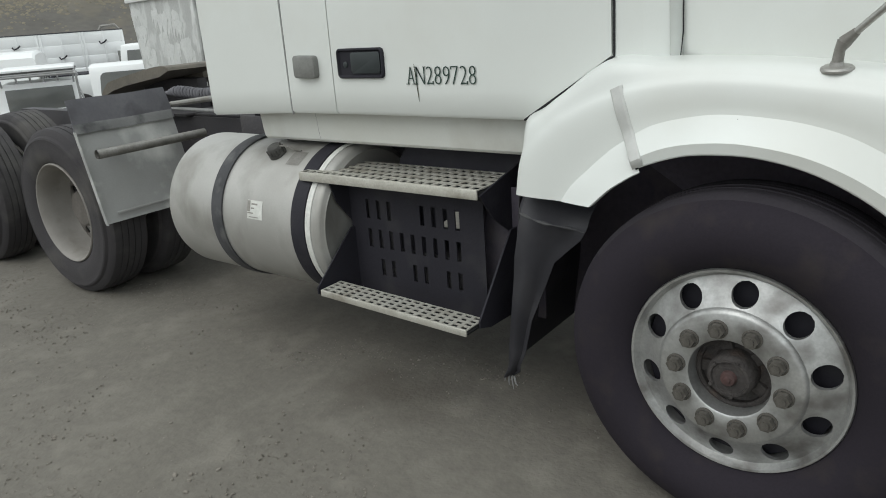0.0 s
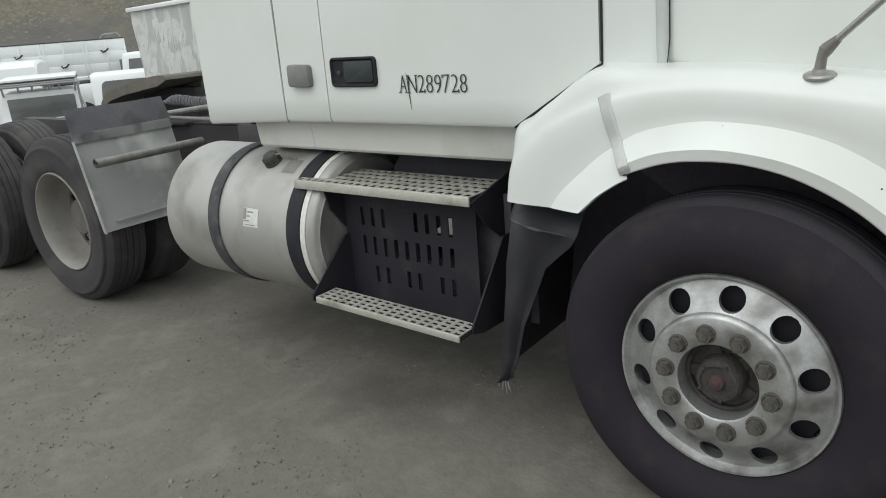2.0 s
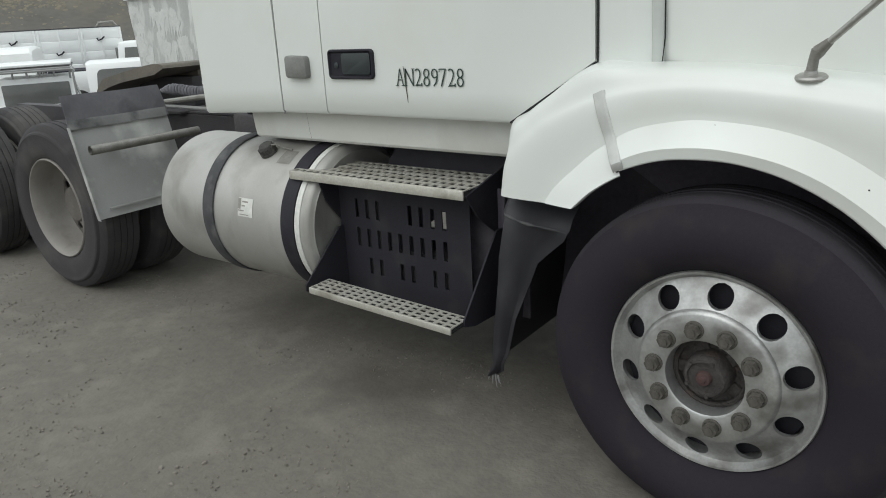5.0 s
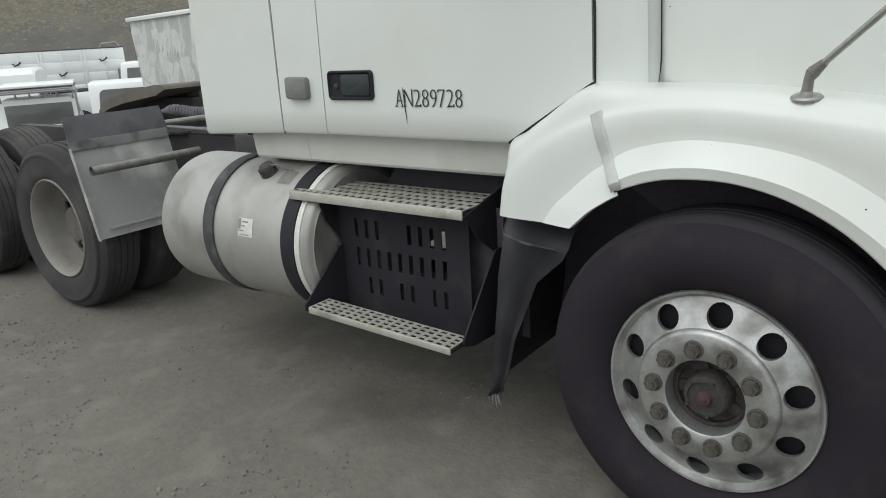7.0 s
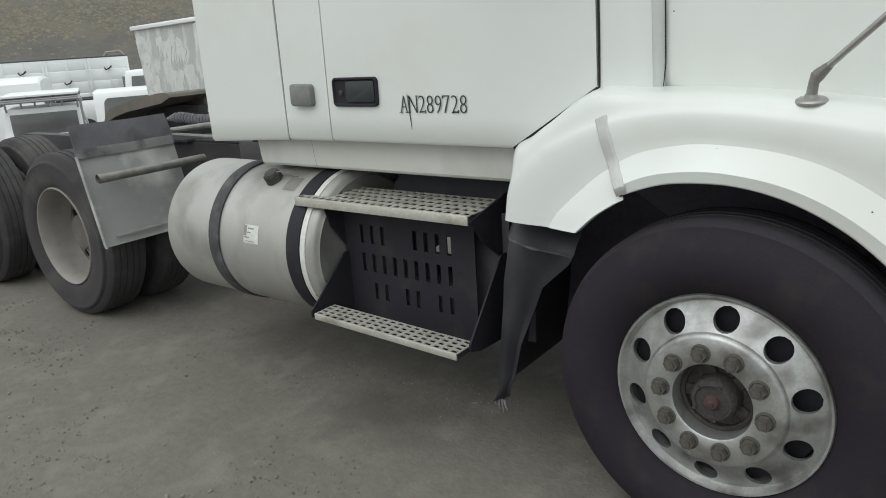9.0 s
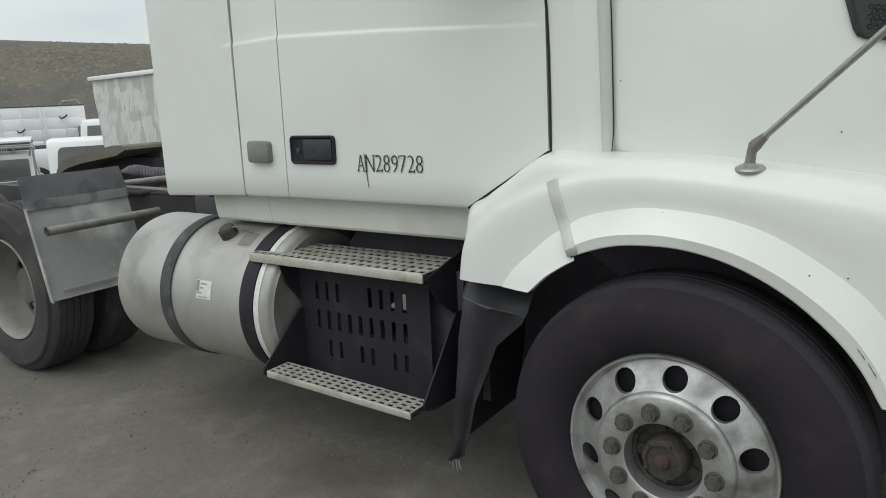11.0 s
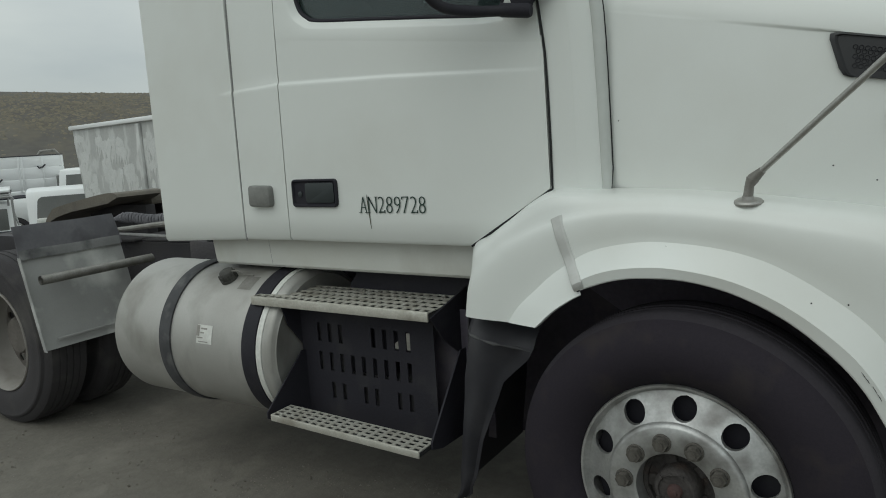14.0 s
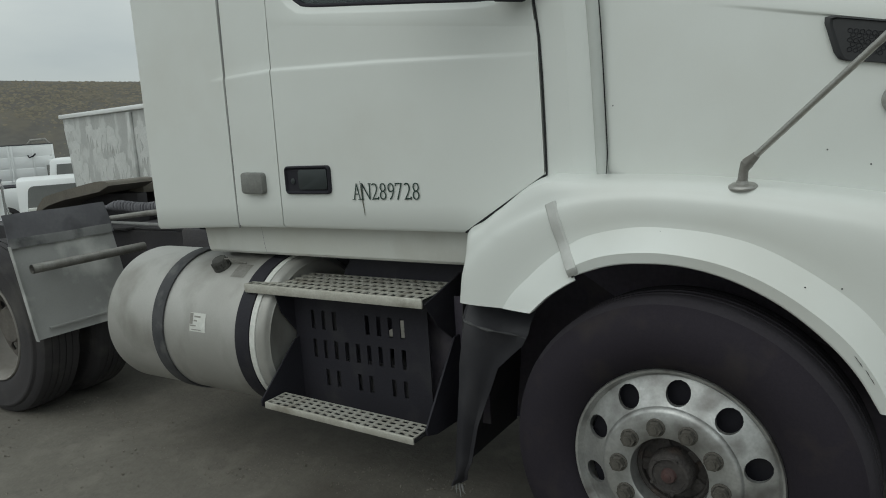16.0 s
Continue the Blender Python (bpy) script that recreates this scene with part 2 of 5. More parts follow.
CARWHITE = material("white_car_paint", (0.86, 0.87, 0.865), (0.81, 0.82, 0.815), 0.35, scale=1.0, coat=0.3, grain=0.1)
CARGLASS = material("dark_car_glass", (0.125, 0.13, 0.125), (0.165, 0.165, 0.155), 0.15, scale=2.0)


# ---------------------------------------------------------------- building helpers
def thing(name, at, label, category, group=""):
    ob = new(name)
    ob.location = at
    ob.empty_display_size = 0.2
    return tagged(ob, label, category, group)


def finish(ob, angle=32):
    ob.data.shade_smooth()
    ob.data.set_sharp_from_angle(angle=radians(angle))
    return ob


def part(name, bm, mat, parent=None, label="", angle=32):
    """One mesh object from a bmesh in world places, under a thing or under a part."""
    bmesh.ops.recalc_face_normals(bm, faces=bm.faces)
    me = bpy.data.meshes.new(name)
    bm.to_mesh(me)
    bm.free()
    for mm in (mat if isinstance(mat, (list, tuple)) else [mat]):
        me.materials.append(mm)
    ob = new(name, me)
    if parent is not None:
        ob.parent = parent
        ob.matrix_parent_inverse = Matrix.Translation(-parent.location)
    if label:
        ob["label"] = label
    return finish(ob, angle)


def piece(name, mesh, m, parent):
    """A repeat on shared mesh data under a part whose origin is the world's."""
    ob = new(name, mesh)
    ob.parent = parent
    ob.matrix_basis = m
    return ob


def mesh_of(name, bm, mat, angle=32):
    bmesh.ops.recalc_face_normals(bm, faces=bm.faces)
    me = bpy.data.meshes.new(name)
    bm.to_mesh(me)
    bm.free()
    me.materials.append(mat)
    me.shade_smooth()
    me.set_sharp_from_angle(angle=radians(angle))
    return me


def box(bm, x0, x1, y0, y1, z0, z1, bevel=0.0, m=None, seg=2):
    r = bmesh.ops.create_cube(bm, size=1.0)
    vs = r["verts"]
    bmesh.ops.transform(bm, verts=vs, matrix=Matrix.LocRotScale(((x0 + x1) / 2, (y0 + y1) / 2, (z0 + z1) / 2), None, (x1 - x0, y1 - y0, z1 - z0)))
    if bevel:
        es = list({e for v in vs for e in v.link_edges})
        out = bmesh.ops.bevel(bm, geom=es, offset=bevel, segments=seg, affect="EDGES", profile=0.5)
        vs = list({v for f in out["faces"] for v in f.verts} | {v for v in vs if v.is_valid})
    if m is not None:
        bmesh.ops.transform(bm, verts=vs, matrix=m)
    return bm


def tube(bm, pts, r, seg=12, caps=True):
    """A round bar along a line of points; r one radius or one a point."""
    pts = [Vector(p) for p in pts]
    rs = r if isinstance(r, (list, tuple)) else [r] * len(pts)
    rings = []
    for i, p in enumerate(pts):
        d = (pts[min(i + 1, len(pts) - 1)] - pts[max(i - 1, 0)]).normalized()
        u = d.orthogonal().normalized() if i == 0 else (u - d * u.dot(d)).normalized()
        v = d.cross(u)
        rings.append([bm.verts.new(p + (u * math.cos(a) + v * math.sin(a)) * rs[i]) for a in (2 * math.pi * k / seg for k in range(seg))])
    for a, b in zip(rings, rings[1:]):
        for k in range(seg):
            bm.faces.new((a[k], a[(k + 1) % seg], b[(k + 1) % seg], b[k]))
    if caps:
        bm.faces.new(rings[0][::-1]), bm.faces.new(rings[-1])
    return bm


def lathe(bm, profile, m, seg=48, closed=False):
    """Turns (radius, depth) pairs about the local y axis, then places them by m."""
    rings = []
    for r, d in profile:
        rings.append([bm.verts.new(m @ Vector((r * math.cos(a), d, r * math.sin(a)))) for a in (2 * math.pi * k / seg for k in range(seg))])
    pairs = list(zip(rings, rings[1:])) + ([(rings[-1], rings[0])] if closed else [])
    for a, b in pairs:
        for k in range(seg):
            bm.faces.new((a[k], a[(k + 1) % seg], b[(k + 1) % seg], b[k]))
    return rings


def loft(bm, rows, closed=False):
    """A skin over rows of points of equal count."""
    g = [[bm.verts.new(p) for p in row] for row in rows]
    n = len(g[0])
    for a, b in zip(g, g[1:]):
        for k in range(n if closed else n - 1):
            bm.faces.new((a[k], a[(k + 1) % n], b[(k + 1) % n], b[k]))
    return g


def prism(bm, poly, d0, d1, axis="y", bevel=0.0):
    """A flat outline, given in the two other axes, made solid from d0 to d1 along one axis."""
    def at(p, d):
        return {"y": (p[0], d, p[1]), "x": (d, p[0], p[1]), "z": (p[0], p[1], d)}[axis]
    a, b = [bm.verts.new(at(p, d0)) for p in poly], [bm.verts.new(at(p, d1)) for p in poly]
    n = len(poly)
    fs = [bm.faces.new(a), bm.faces.new(b[::-1])] + [bm.faces.new((a[k], b[k], b[(k + 1) % n], a[(k + 1) % n])) for k in range(n)]
    if bevel:
        es = list({e for f in fs for e in f.edges})
        bmesh.ops.bevel(bm, geom=es, offset=bevel, segments=2, affect="EDGES", profile=0.5)
    return bm


def spline(points, n):
    """n points along a smooth line through the given ones, evenly by control index."""
    P = [Vector(p) for p in points]
    P = [2 * P[0] - P[1]] + P + [2 * P[-1] - P[-2]]
    out, m = [], len(points) - 1
    for i in range(n):
        s = i * m / (n - 1)
        k = min(int(s), m - 1)
        t = s - k
        a, b, c, d = P[k:k + 4]
        out.append(0.5 * ((2 * b) + (c - a) * t + (2 * a - 5 * b + 4 * c - d) * t * t + (3 * b - a - 3 * c + d) * t ** 3))
    return out


def solid(bm, thick):
    bmesh.ops.recalc_face_normals(bm, faces=bm.faces)
    bmesh.ops.solidify(bm, geom=bm.faces[:], thickness=thick)
    return bm


def lerp(a, b, t):
    return a + (b - a) * t


def table(x, xs, ys):
    return float(np.interp(x, xs, ys))


# ---------------------------------------------------------------- ground: one sheet, falling away behind the yard, rising to a grassy bank
def ground_z(x, y):
    d = math.hypot(x - 0.6, y + 2.0)
    fall = table(d, [0, 6.5, 10, 14, 18, 21, 27, 40, 60], [0, 0, -0.25, -0.75, -1.16, -1.18, -0.80, -0.4, 0.0])
    behind = max(0.0, -(x + 2.0) * 0.86 + (y + 2.0) * 0.5)   # distance towards the bank
    rise = 6.62 * (lambda s: s * s * (3 - 2 * s))(min(1.0, max(0.0, (behind - 38.0) / 24.0)))
    across = max(-14.0, min(14.0, (x + 2.0) * 0.5 + (y + 2.0) * 0.86))
    rise *= 1 - 0.0058 * across
    rough = 0.012 * noise.noise((x * 1.3, y * 1.3, 0)) + 0.006 * noise.noise((x * 5, y * 5, 3))
    if d < 6:
        return rough * min(1.0, d / 2)
    return fall + rise + rough * 2 + (0.25 * noise.noise((x * 0.12, y * 0.12, 5)) * (1 - rise / 7.2) if rise > 0.3 else 0)


bm = bmesh.new()
edge = [-900, -500, -260, -150, -110] + [-95 + 1.6 * i for i in range(50)] + [-14, -12.5, -11, -9.5, -8.2] + [-7 + 0.2 * i for i in range(46)] + [2.4, 3, 4, 6, 9, 14, 22, 40, 80, 200, 900]
edge_y = [-900, -200, -80, -40, -20, -12, -8, -6] + [-5 + 0.2 * i for i in range(40)] + [3.3, 4, 5, 6.5, 8, 10] + [12 + 2.0 * i for i in range(40)] + [95, 130, 200, 400, 900]
loft(bm, [[(x, y, ground_z(x, y)) for x in edge] for y in edge_y])
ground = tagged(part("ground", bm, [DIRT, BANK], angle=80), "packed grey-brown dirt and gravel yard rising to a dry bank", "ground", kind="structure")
for f in ground.data.polygons:
    c = f.center
    far = -(c.x + 2.0) * 0.86 + (c.y + 2.0) * 0.5
    if far > 34:
        f.material_index = 1

# loose gravel lying on the dirt
rng = random.Random(4)
bm = bmesh.new()
for i in range(90000):
    x, y = rng.uniform(-4.6, 1.2), rng.uniform(-2.0, 0.3)
    if noise.noise((x * 1.4, y * 1.4, 7)) + 0.5 * noise.noise((x * 5, y * 5, 9)) < rng.uniform(-0.35, 0.55) + 0.25 * (x + 1.0) * (x > -1.0) + 0.3 * (y > -1.1):
        continue
    s = 0.0011 + 0.0062 * rng.random() ** 7
    m = Matrix.LocRotScale((x, y, ground_z(x, y) + s * 0.3), Euler((rng.uniform(0, 6), rng.uniform(0, 6), rng.uniform(0, 6))), (s * rng.uniform(0.8, 1.5), s, s * 0.7))
    vs = [bm.verts.new(m @ Vector(v)) for v in ((1, 0, 0), (0, 1, 0), (-1, 0.1, 0), (0, -1, 0.2), (0.1, 0, 1), (0, 0.1, -1))]
    for a, b, c in ((0, 1, 4), (1, 2, 4), (2, 3, 4), (3, 0, 4), (1, 0, 5), (2, 1, 5), (3, 2, 5), (0, 3, 5)):
        bm.faces.new((vs[a], vs[b], vs[c]))
for i in range(3600):
    x, y = rng.uniform(-3.4, 0.7), rng.uniform(-2.0, -0.55)
    if rng.random() > 0.10 + 0.9 * (noise.noise((x * 1.1, y * 1.1, 12)) > 0.02) * (y < -0.85):
        continue
    s = 0.0022 + 0.0075 * rng.random() ** 5
    m = Matrix.LocRotScale((x, y, ground_z(x, y) + s * 0.1), Euler((rng.uniform(-.4, .4), rng.uniform(-.4, .4), rng.uniform(0, 6))), (s * rng.uniform(0.9, 1.6), s, s * 0.7))
    ring = [bm.verts.new(m @ Vector((math.cos(a) * r, math.sin(a) * r, z))) for z, r0 in ((-0.6, 1.0), (0.35, 0.95), (0.8, 0.5)) for k in range(6) for a, r in ((k * math.pi / 3, r0 * rng.uniform(0.8, 1.1)),)]
    for j in (0, 6):
        for k in range(6):
            bm.faces.new((ring[j + k], ring[j + (k + 1) % 6], ring[j + 6 + (k + 1) % 6], ring[j + 6 + k]))
    bm.faces.new(ring[12:])
tagged(part("gravel", bm, STONE, angle=10), "loose grey gravel scattered over the dirt", "gravel", kind="stuff")

# dry grass tufts on the bank
bm = bmesh.new()
for i in range(20000):
    u, v = rng.uniform(-34, 34), rng.uniform(42, 64)
    x, y = -2.0 - 0.86 * v + 0.5 * u, -2.0 + 0.5 * v + 0.86 * u
    z = ground_z(x, y)
    if rng.random() > table(v + 5 * noise.noise((x * 0.15, y * 0.15, 4)), [42, 48, 51, 57, 59.5], [0.02, 0.08, 0.7, 0.8, 0.0]):
        continue
    gx, gy = (ground_z(x + 0.3, y) - z) / 0.3, (ground_z(x, y + 0.3) - z) / 0.3
    for k in range(3):
        h, w = rng.uniform(0.02, 0.07), rng.uniform(0.07, 0.24)
        ox, oy = rng.uniform(-0.5, 0.5), rng.uniform(-0.5, 0.5)
        cx, cy, cz = x + ox, y + oy, z + gx * ox + gy * oy
        rim = [(w * rng.uniform(0.6, 1.3) * math.cos(a), w * rng.uniform(0.6, 1.3) * math.sin(a)) for a in (q * 0.8976 for q in range(7))]
        foot = [bm.verts.new((cx + p, cy + q, cz + gx * p + gy * q - 0.03)) for p, q in rim]
        tip = bm.verts.new((cx, cy, cz + h))
        for q in range(7):
            bm.faces.new((foot[q], foot[(q + 1) % 7], tip))
tagged(part("dry_grass", bm, GRASS, angle=180), "tufts of dry yellow grass on the bank", "grass", kind="stuff")


# ================================================================ the road tractor
YC = 1.12                                   # middle of the truck
truck = thing("semi_truck", (-1.2, YC, 0.0), "white day-cab road tractor parked on the dirt yard", "truck")


# ---------------------------------------------------------------- wheels
def annulus_with_holes(bm, r0, d0, r1, d1, rh, hole, count, phase, m, depth, per=8):
    """A dished ring between two circles with round hand holes through it."""
    step = 2 * math.pi / count
    for i in range(count):
        mid = phase + i * step
        edge_pts = []
        for k in range(per):
            edge_pts.append((r0, mid - step / 2 + step * k / per))
        for k in range(4):
            edge_pts.append((lerp(r0, r1, k / 4), mid + step / 2))
        for k in range(per):
            edge_pts.append((r1, mid + step / 2 - step * k / per))
        for k in range(4):
            edge_pts.append((lerp(r1, r0, k / 4), mid - step / 2))
        cx, cz = rh * math.cos(mid), rh * math.sin(mid)

        def depth_at(r):
            return lerp(d0, d1, (r - r0) / (r1 - r0))
        outer, inner, back = [], [], []
        for r, a in edge_pts:
            x, z = r * math.cos(a), r * math.sin(a)
            outer.append(bm.verts.new(m @ Vector((x, depth_at(r), z))))
            b = math.atan2(z - cz, x - cx)
            hx, hz = cx + hole * math.cos(b), cz + hole * math.sin(b)
            dd = depth_at(math.hypot(hx, hz))
            inner.append(bm.verts.new(m @ Vector((hx, dd, hz))))
            back.append(bm.verts.new(m @ Vector((hx, dd + depth, hz))))
        n = len(outer)
        for k in range(n):
            q = (k + 1) % n
            bm.faces.new((outer[k], outer[q], inner[q], inner[k]))
            bm.faces.new((inner[k], inner[q], back[q], back[k]))
    bmesh.ops.remove_doubles(bm, verts=bm.verts[:], dist=0.0002)


def tyre_mesh(bm, m, R, width, seg=72, d_out=0.0, groove=0.004, soft=False):
    """Tyre profile with ribbed tread; d runs inboard from the outer sidewall."""
    w = width
    p = [(0.286, d_out + 0.035), (0.300, d_out + 0.016), (0.318, d_out + 0.004), (0.345, d_out - 0.004), (0.40, d_out - 0.008), (0.43, d_out - 0.004), (0.435, d_out - 0.006),
         (0.445, d_out - 0.002), (R - 0.04, d_out + 0.012), (R - 0.016, d_out + 0.022), (R - 0.004, d_out + 0.036)]
    ribs, lead = 5, 0.036
    if soft:          # a worn, well rounded shoulder
        lead = 0.070
        p = [(0.288, d_out + 0.070), (0.296, d_out + 0.050), (0.306, d_out + 0.033), (0.324, d_out + 0.014), (0.350, d_out + 0.001), (0.375, d_out - 0.007), (0.405, d_out - 0.007), (0.430, d_out - 0.002), (0.452, d_out + 0.008), (0.470, d_out + 0.021), (0.4835, d_out + 0.036), (R - 0.0055, d_out + 0.050), (R - 0.001, d_out + 0.062), (R, d_out + lead)]
    a, b = d_out + lead, d_out + w - lead
    for k in range(ribs):
        s, e = lerp(a, b, k / ribs), lerp(a, b, (k + 1) / ribs)
        crown = 0.004 * (1 - abs(2 * (k + 0.5) / ribs - 1))
        if k:
            p += [(R - groove, s + 0.003), (R + crown, s + 0.0045)]
        p += [(R + crown, e - 0.0035 if k < ribs - 1 else e)]
        if k < ribs - 1:
            p += [(R - groove, e - 0.002)]
    p += [(R - 0.016, d_out + w - 0.022), (R - 0.05, d_out + w - 0.008), (0.40, d_out + w + 0.008), (0.345, d_out + w + 0.004), (0.300, d_out + w - 0.016), (0.286, d_out + w - 0.035)]
    lathe(bm, p, m, seg)


def nut_mesh():
    bm = bmesh.new()
    r = 0.0215
    lathe(bm, [(r * 1.22, 0.0), (r * 1.22, -0.005), (r, -0.006)], Matrix(), 18)
    for d0, d1, rr in ((-0.004, -0.024, r),):
        a = [bm.verts.new((rr * math.cos(k * math.pi / 3), d0, rr * math.sin(k * math.pi / 3))) for k in range(6)]
        b = [bm.verts.new((rr * 0.96 * math.cos(k * math.pi / 3), d1, rr * 0.96 * math.sin(k * math.pi / 3))) for k in range(6)]
        for k in range(6):
            bm.faces.new((a[k], a[(k + 1) % 6], b[(k + 1) % 6], b[k]))
        bm.faces.new(b)
    tube(bm, [(0, -0.02, 0), (0, -0.029, 0)], 0.0115, 10)
    return mesh_of("lug_nut", bm, NUT)


NUT_MESH = nut_mesh()
NUT_PHASE = math.radians(31.2)


def front_wheel(m, side):
    bm = bmesh.new()
    lathe(bm, [(0.24, 0.22), (0.262, 0.110), (0.288, 0.058), (0.2960, 0.050), (0.2975, 0.043), (0.2945, 0.037), (0.288, 0.038), (0.2825, 0.047), (0.276, 0.056)], m, 80)
    annulus_with_holes(bm, 0.276, 0.056, 0.198, 0.016, 0.2350, 0.0340, 10, HOLE_PHASE, m, 0.014)
    lathe(bm, [(0.198, 0.016), (0.196, 0.012), (0.191, 0.004), (0.184, 0.0), (0.115, 0.0), (0.110, 0.003), (0.108, 0.03), (0.104, 0.09)], m, 80)
    bmesh.ops.remove_doubles(bm, verts=bm.verts[:], dist=0.0003)
    wheel = part("front_wheel", bm, ALLOY, truck, "dull polished aluminium wheel with round hand holes")
    bm = bmesh.new()
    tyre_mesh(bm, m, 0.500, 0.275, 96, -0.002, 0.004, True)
    tyre = part("tyre", bm, [RUBBER, TYRE_EDGE], wheel, "black steer tyre with a lighter shoulder")
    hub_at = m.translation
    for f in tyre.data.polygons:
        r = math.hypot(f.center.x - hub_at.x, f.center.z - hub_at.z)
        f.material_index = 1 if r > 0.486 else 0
    bm = bmesh.new()
    # barrel carried by five webs inside an outer ring, with a shallow floor between
    lathe(bm, [(0.0645, 0.066), (0.080, 0.069), (0.0930, 0.066)], m, 40)
    lathe(bm, [(0.1075, 0.075), (0.1065, 0.050), (0.098, 0.045), (0.0925, 0.050), (0.092, 0.075)], m, 40)
    lathe(bm, [(0.066, 0.080), (0.063, 0.030), (0.060, 0.012), (0.054, 0.004), (0.047, 0.003), (0.045, 0.009), (0.034, 0.009), (0.0005, 0.009)], m, 40)
    for k in range(5):
        a = 2 * math.pi * k / 5 + 0.55
        box(bm, 0.050, 0.098, 0.056, 0.082, -0.018, 0.018, 0.005, m @ Matrix.Rotation(a, 4, "Y"))
        tube(bm, [m @ Vector((0.052 * math.cos(a + 0.6), 0.006, 0.052 * math.sin(a + 0.6))), m @ Vector((0.052 * math.cos(a + 0.6), -0.003, 0.052 * math.sin(a + 0.6)))], 0.0055, 6)
    part("hub", bm, RUST, wheel, "grimy brown-grey wheel hub with five webs")
    bm = bmesh.new()
    lathe(bm, [(0.0215, 0.010), (0.0210, 0.000), (0.018, -0.005), (0.010, -0.006), (0.008, -0.010), (0.0005, -0.011)], m, 28)
    part("oil_cap", bm, REDCAP, wheel, "small reddish oil cap")
    bm = bmesh.new()
    lathe(bm, [(0.105, 0.088), (0.20, 0.085), (0.262, 0.085), (0.262, 0.21), (0.08, 0.21)], m, 32)
    part("brake_drum", bm, BLACK, wheel, "black brake drum")
    for k in range(10):
        a = NUT_PHASE + 2 * math.pi * k / 10
        piece("lug_nut", NUT_MESH, m @ Matrix.Translation((0.142875 * math.cos(a), 0.0, 0.142875 * math.sin(a))), wheel)
    return wheel


HOLE_PHASE = math.radians(13.5)
# the steered wheel stands a few degrees off straight
front_wheel(pose(0.117, -0.204, 0.474, 0, 0, -3.5), 1)
front_wheel(pose(0.117, 2 * YC + 0.204, 0.474, 0, 0, 180 - 3.4), -1)


def rear_wheel(m, inner):
    bm = bmesh.new()
    if inner:
        prof = [(0.300, 0.03), (0.294, 0.01), (0.286, 0.004), (0.27, 0.03), (0.262, 0.10), (0.20, 0.10), (0.06, 0.10)]
        lathe(bm, prof, m, 64)
        wheel = part("drive_wheel", bm, WHEEL_GREY, truck, "dusty grey painted inner dual wheel")
    else:
        lathe(bm, [(0.285, 0.20), (0.297, 0.03), (0.2965, 0.012), (0.292, 0.006), (0.287, 0.008), (0.281, 0.020), (0.273, 0.040), (0.267, 0.10), (0.262, 0.170), (0.250, 0.192)], m, 80)
        wheel = part("drive_wheel", bm, WHEEL_GREY, truck, "dusty grey painted dual wheel")
        bm = bmesh.new()
        annulus_with_holes(bm, 0.250, 0.192, 0.182, 0.205, 0.217, 0.026, 10, math.radians(13.5), m, 0.012)
        lathe(bm, [(0.182, 0.205), (0.170, 0.209), (0.112, 0.209), (0.110, 0.245)], m, 80)
        bmesh.ops.remove_doubles(bm, verts=bm.verts[:], dist=0.0003)
        part("wheel_disc", bm, DISC, wheel, "brown-grey wheel disc, darkened for the shade inside the rim")
    bm = bmesh.new()
    tyre_mesh(bm, m, 0.494, 0.262, 80, 0.0)
    part("tyre", bm, RUBBER_DUSTY, wheel, "dusty drive tyre with worn tread")
    if not inner:
        bm = bmesh.new()
        lathe(bm, [(0.108, 0.235), (0.108, 0.13), (0.098, 0.115), (0.0005, 0.11)], m, 32)
        part("hub", bm, DISC, wheel, "drive axle hub, darkened for the shade inside the rim")
        for k in range(10):
            a = 0.2 + 2 * math.pi * k / 10
            piece("lug_nut", NUT_MESH, m @ Matrix.Translation((0.142875 * math.cos(a), 0.209, 0.142875 * math.sin(a))), wheel)
    return wheel


for axle_x in (-3.673, -4.99):
    rear_wheel(pose(axle_x, -0.095, 0.487), False)
    rear_wheel(pose(axle_x, 0.245, 0.487), True)
    rear_wheel(pose(axle_x, 2 * YC + 0.095, 0.487, 0, 0, 180), False)
    rear_wheel(pose(axle_x, 2 * YC - 0.245, 0.487, 0, 0, 180), True)
    bm = bmesh.new()
    tube(bm, [(axle_x, 0.1, 0.497), (axle_x, 2 * YC - 0.1, 0.497)], 0.075, 16)
    bmesh.ops.create_uvsphere(bm, u_segments=16, v_segments=10, radius=0.21, matrix=Matrix.Translation((axle_x, YC, 0.52)))
    part("drive_axle", bm, FRAME, truck, "greasy black drive axle")
bm = bmesh.new()
tube(bm, [(0.117, 0.05, 0.46), (0.117, 0.3, 0.40), (0.117, 2 * YC - 0.3, 0.40), (0.117, 2 * YC - 0.05, 0.46)], 0.06, 12)
part("front_axle", bm, FRAME, truck, "greasy black front axle")

# ---------------------------------------------------------------- chassis
for y in (0.70, 2 * YC - 0.70):
    s = 1 if y < YC else -1
    bm = bmesh.new()
    prism(bm, [(y, 0.66), (y + 0.09 * s, 0.66), (y + 0.09 * s, 0.675), (y + 0.012 * s, 0.675), (y + 0.012 * s, 0.925), (y + 0.09 * s, 0.925), (y + 0.09 * s, 0.94), (y, 0.94)], -5.7, 0.9, "x")
    part("frame_rail", bm, FRAME, truck, "black steel frame rail")
for x in (-5.6, -4.33, -2.75, -1.2, 0.3):
    bm = bmesh.new()
    box(bm, x - 0.06, x + 0.06, 0.78, 2 * YC - 0.78, 0.70, 0.90, 0.01)
    part("cross_member", bm, FRAME, truck)
bm = bmesh.new()
box(bm, -0.9, 0.8, 0.85, 1.4, 0.5, 1.25, 0.06)
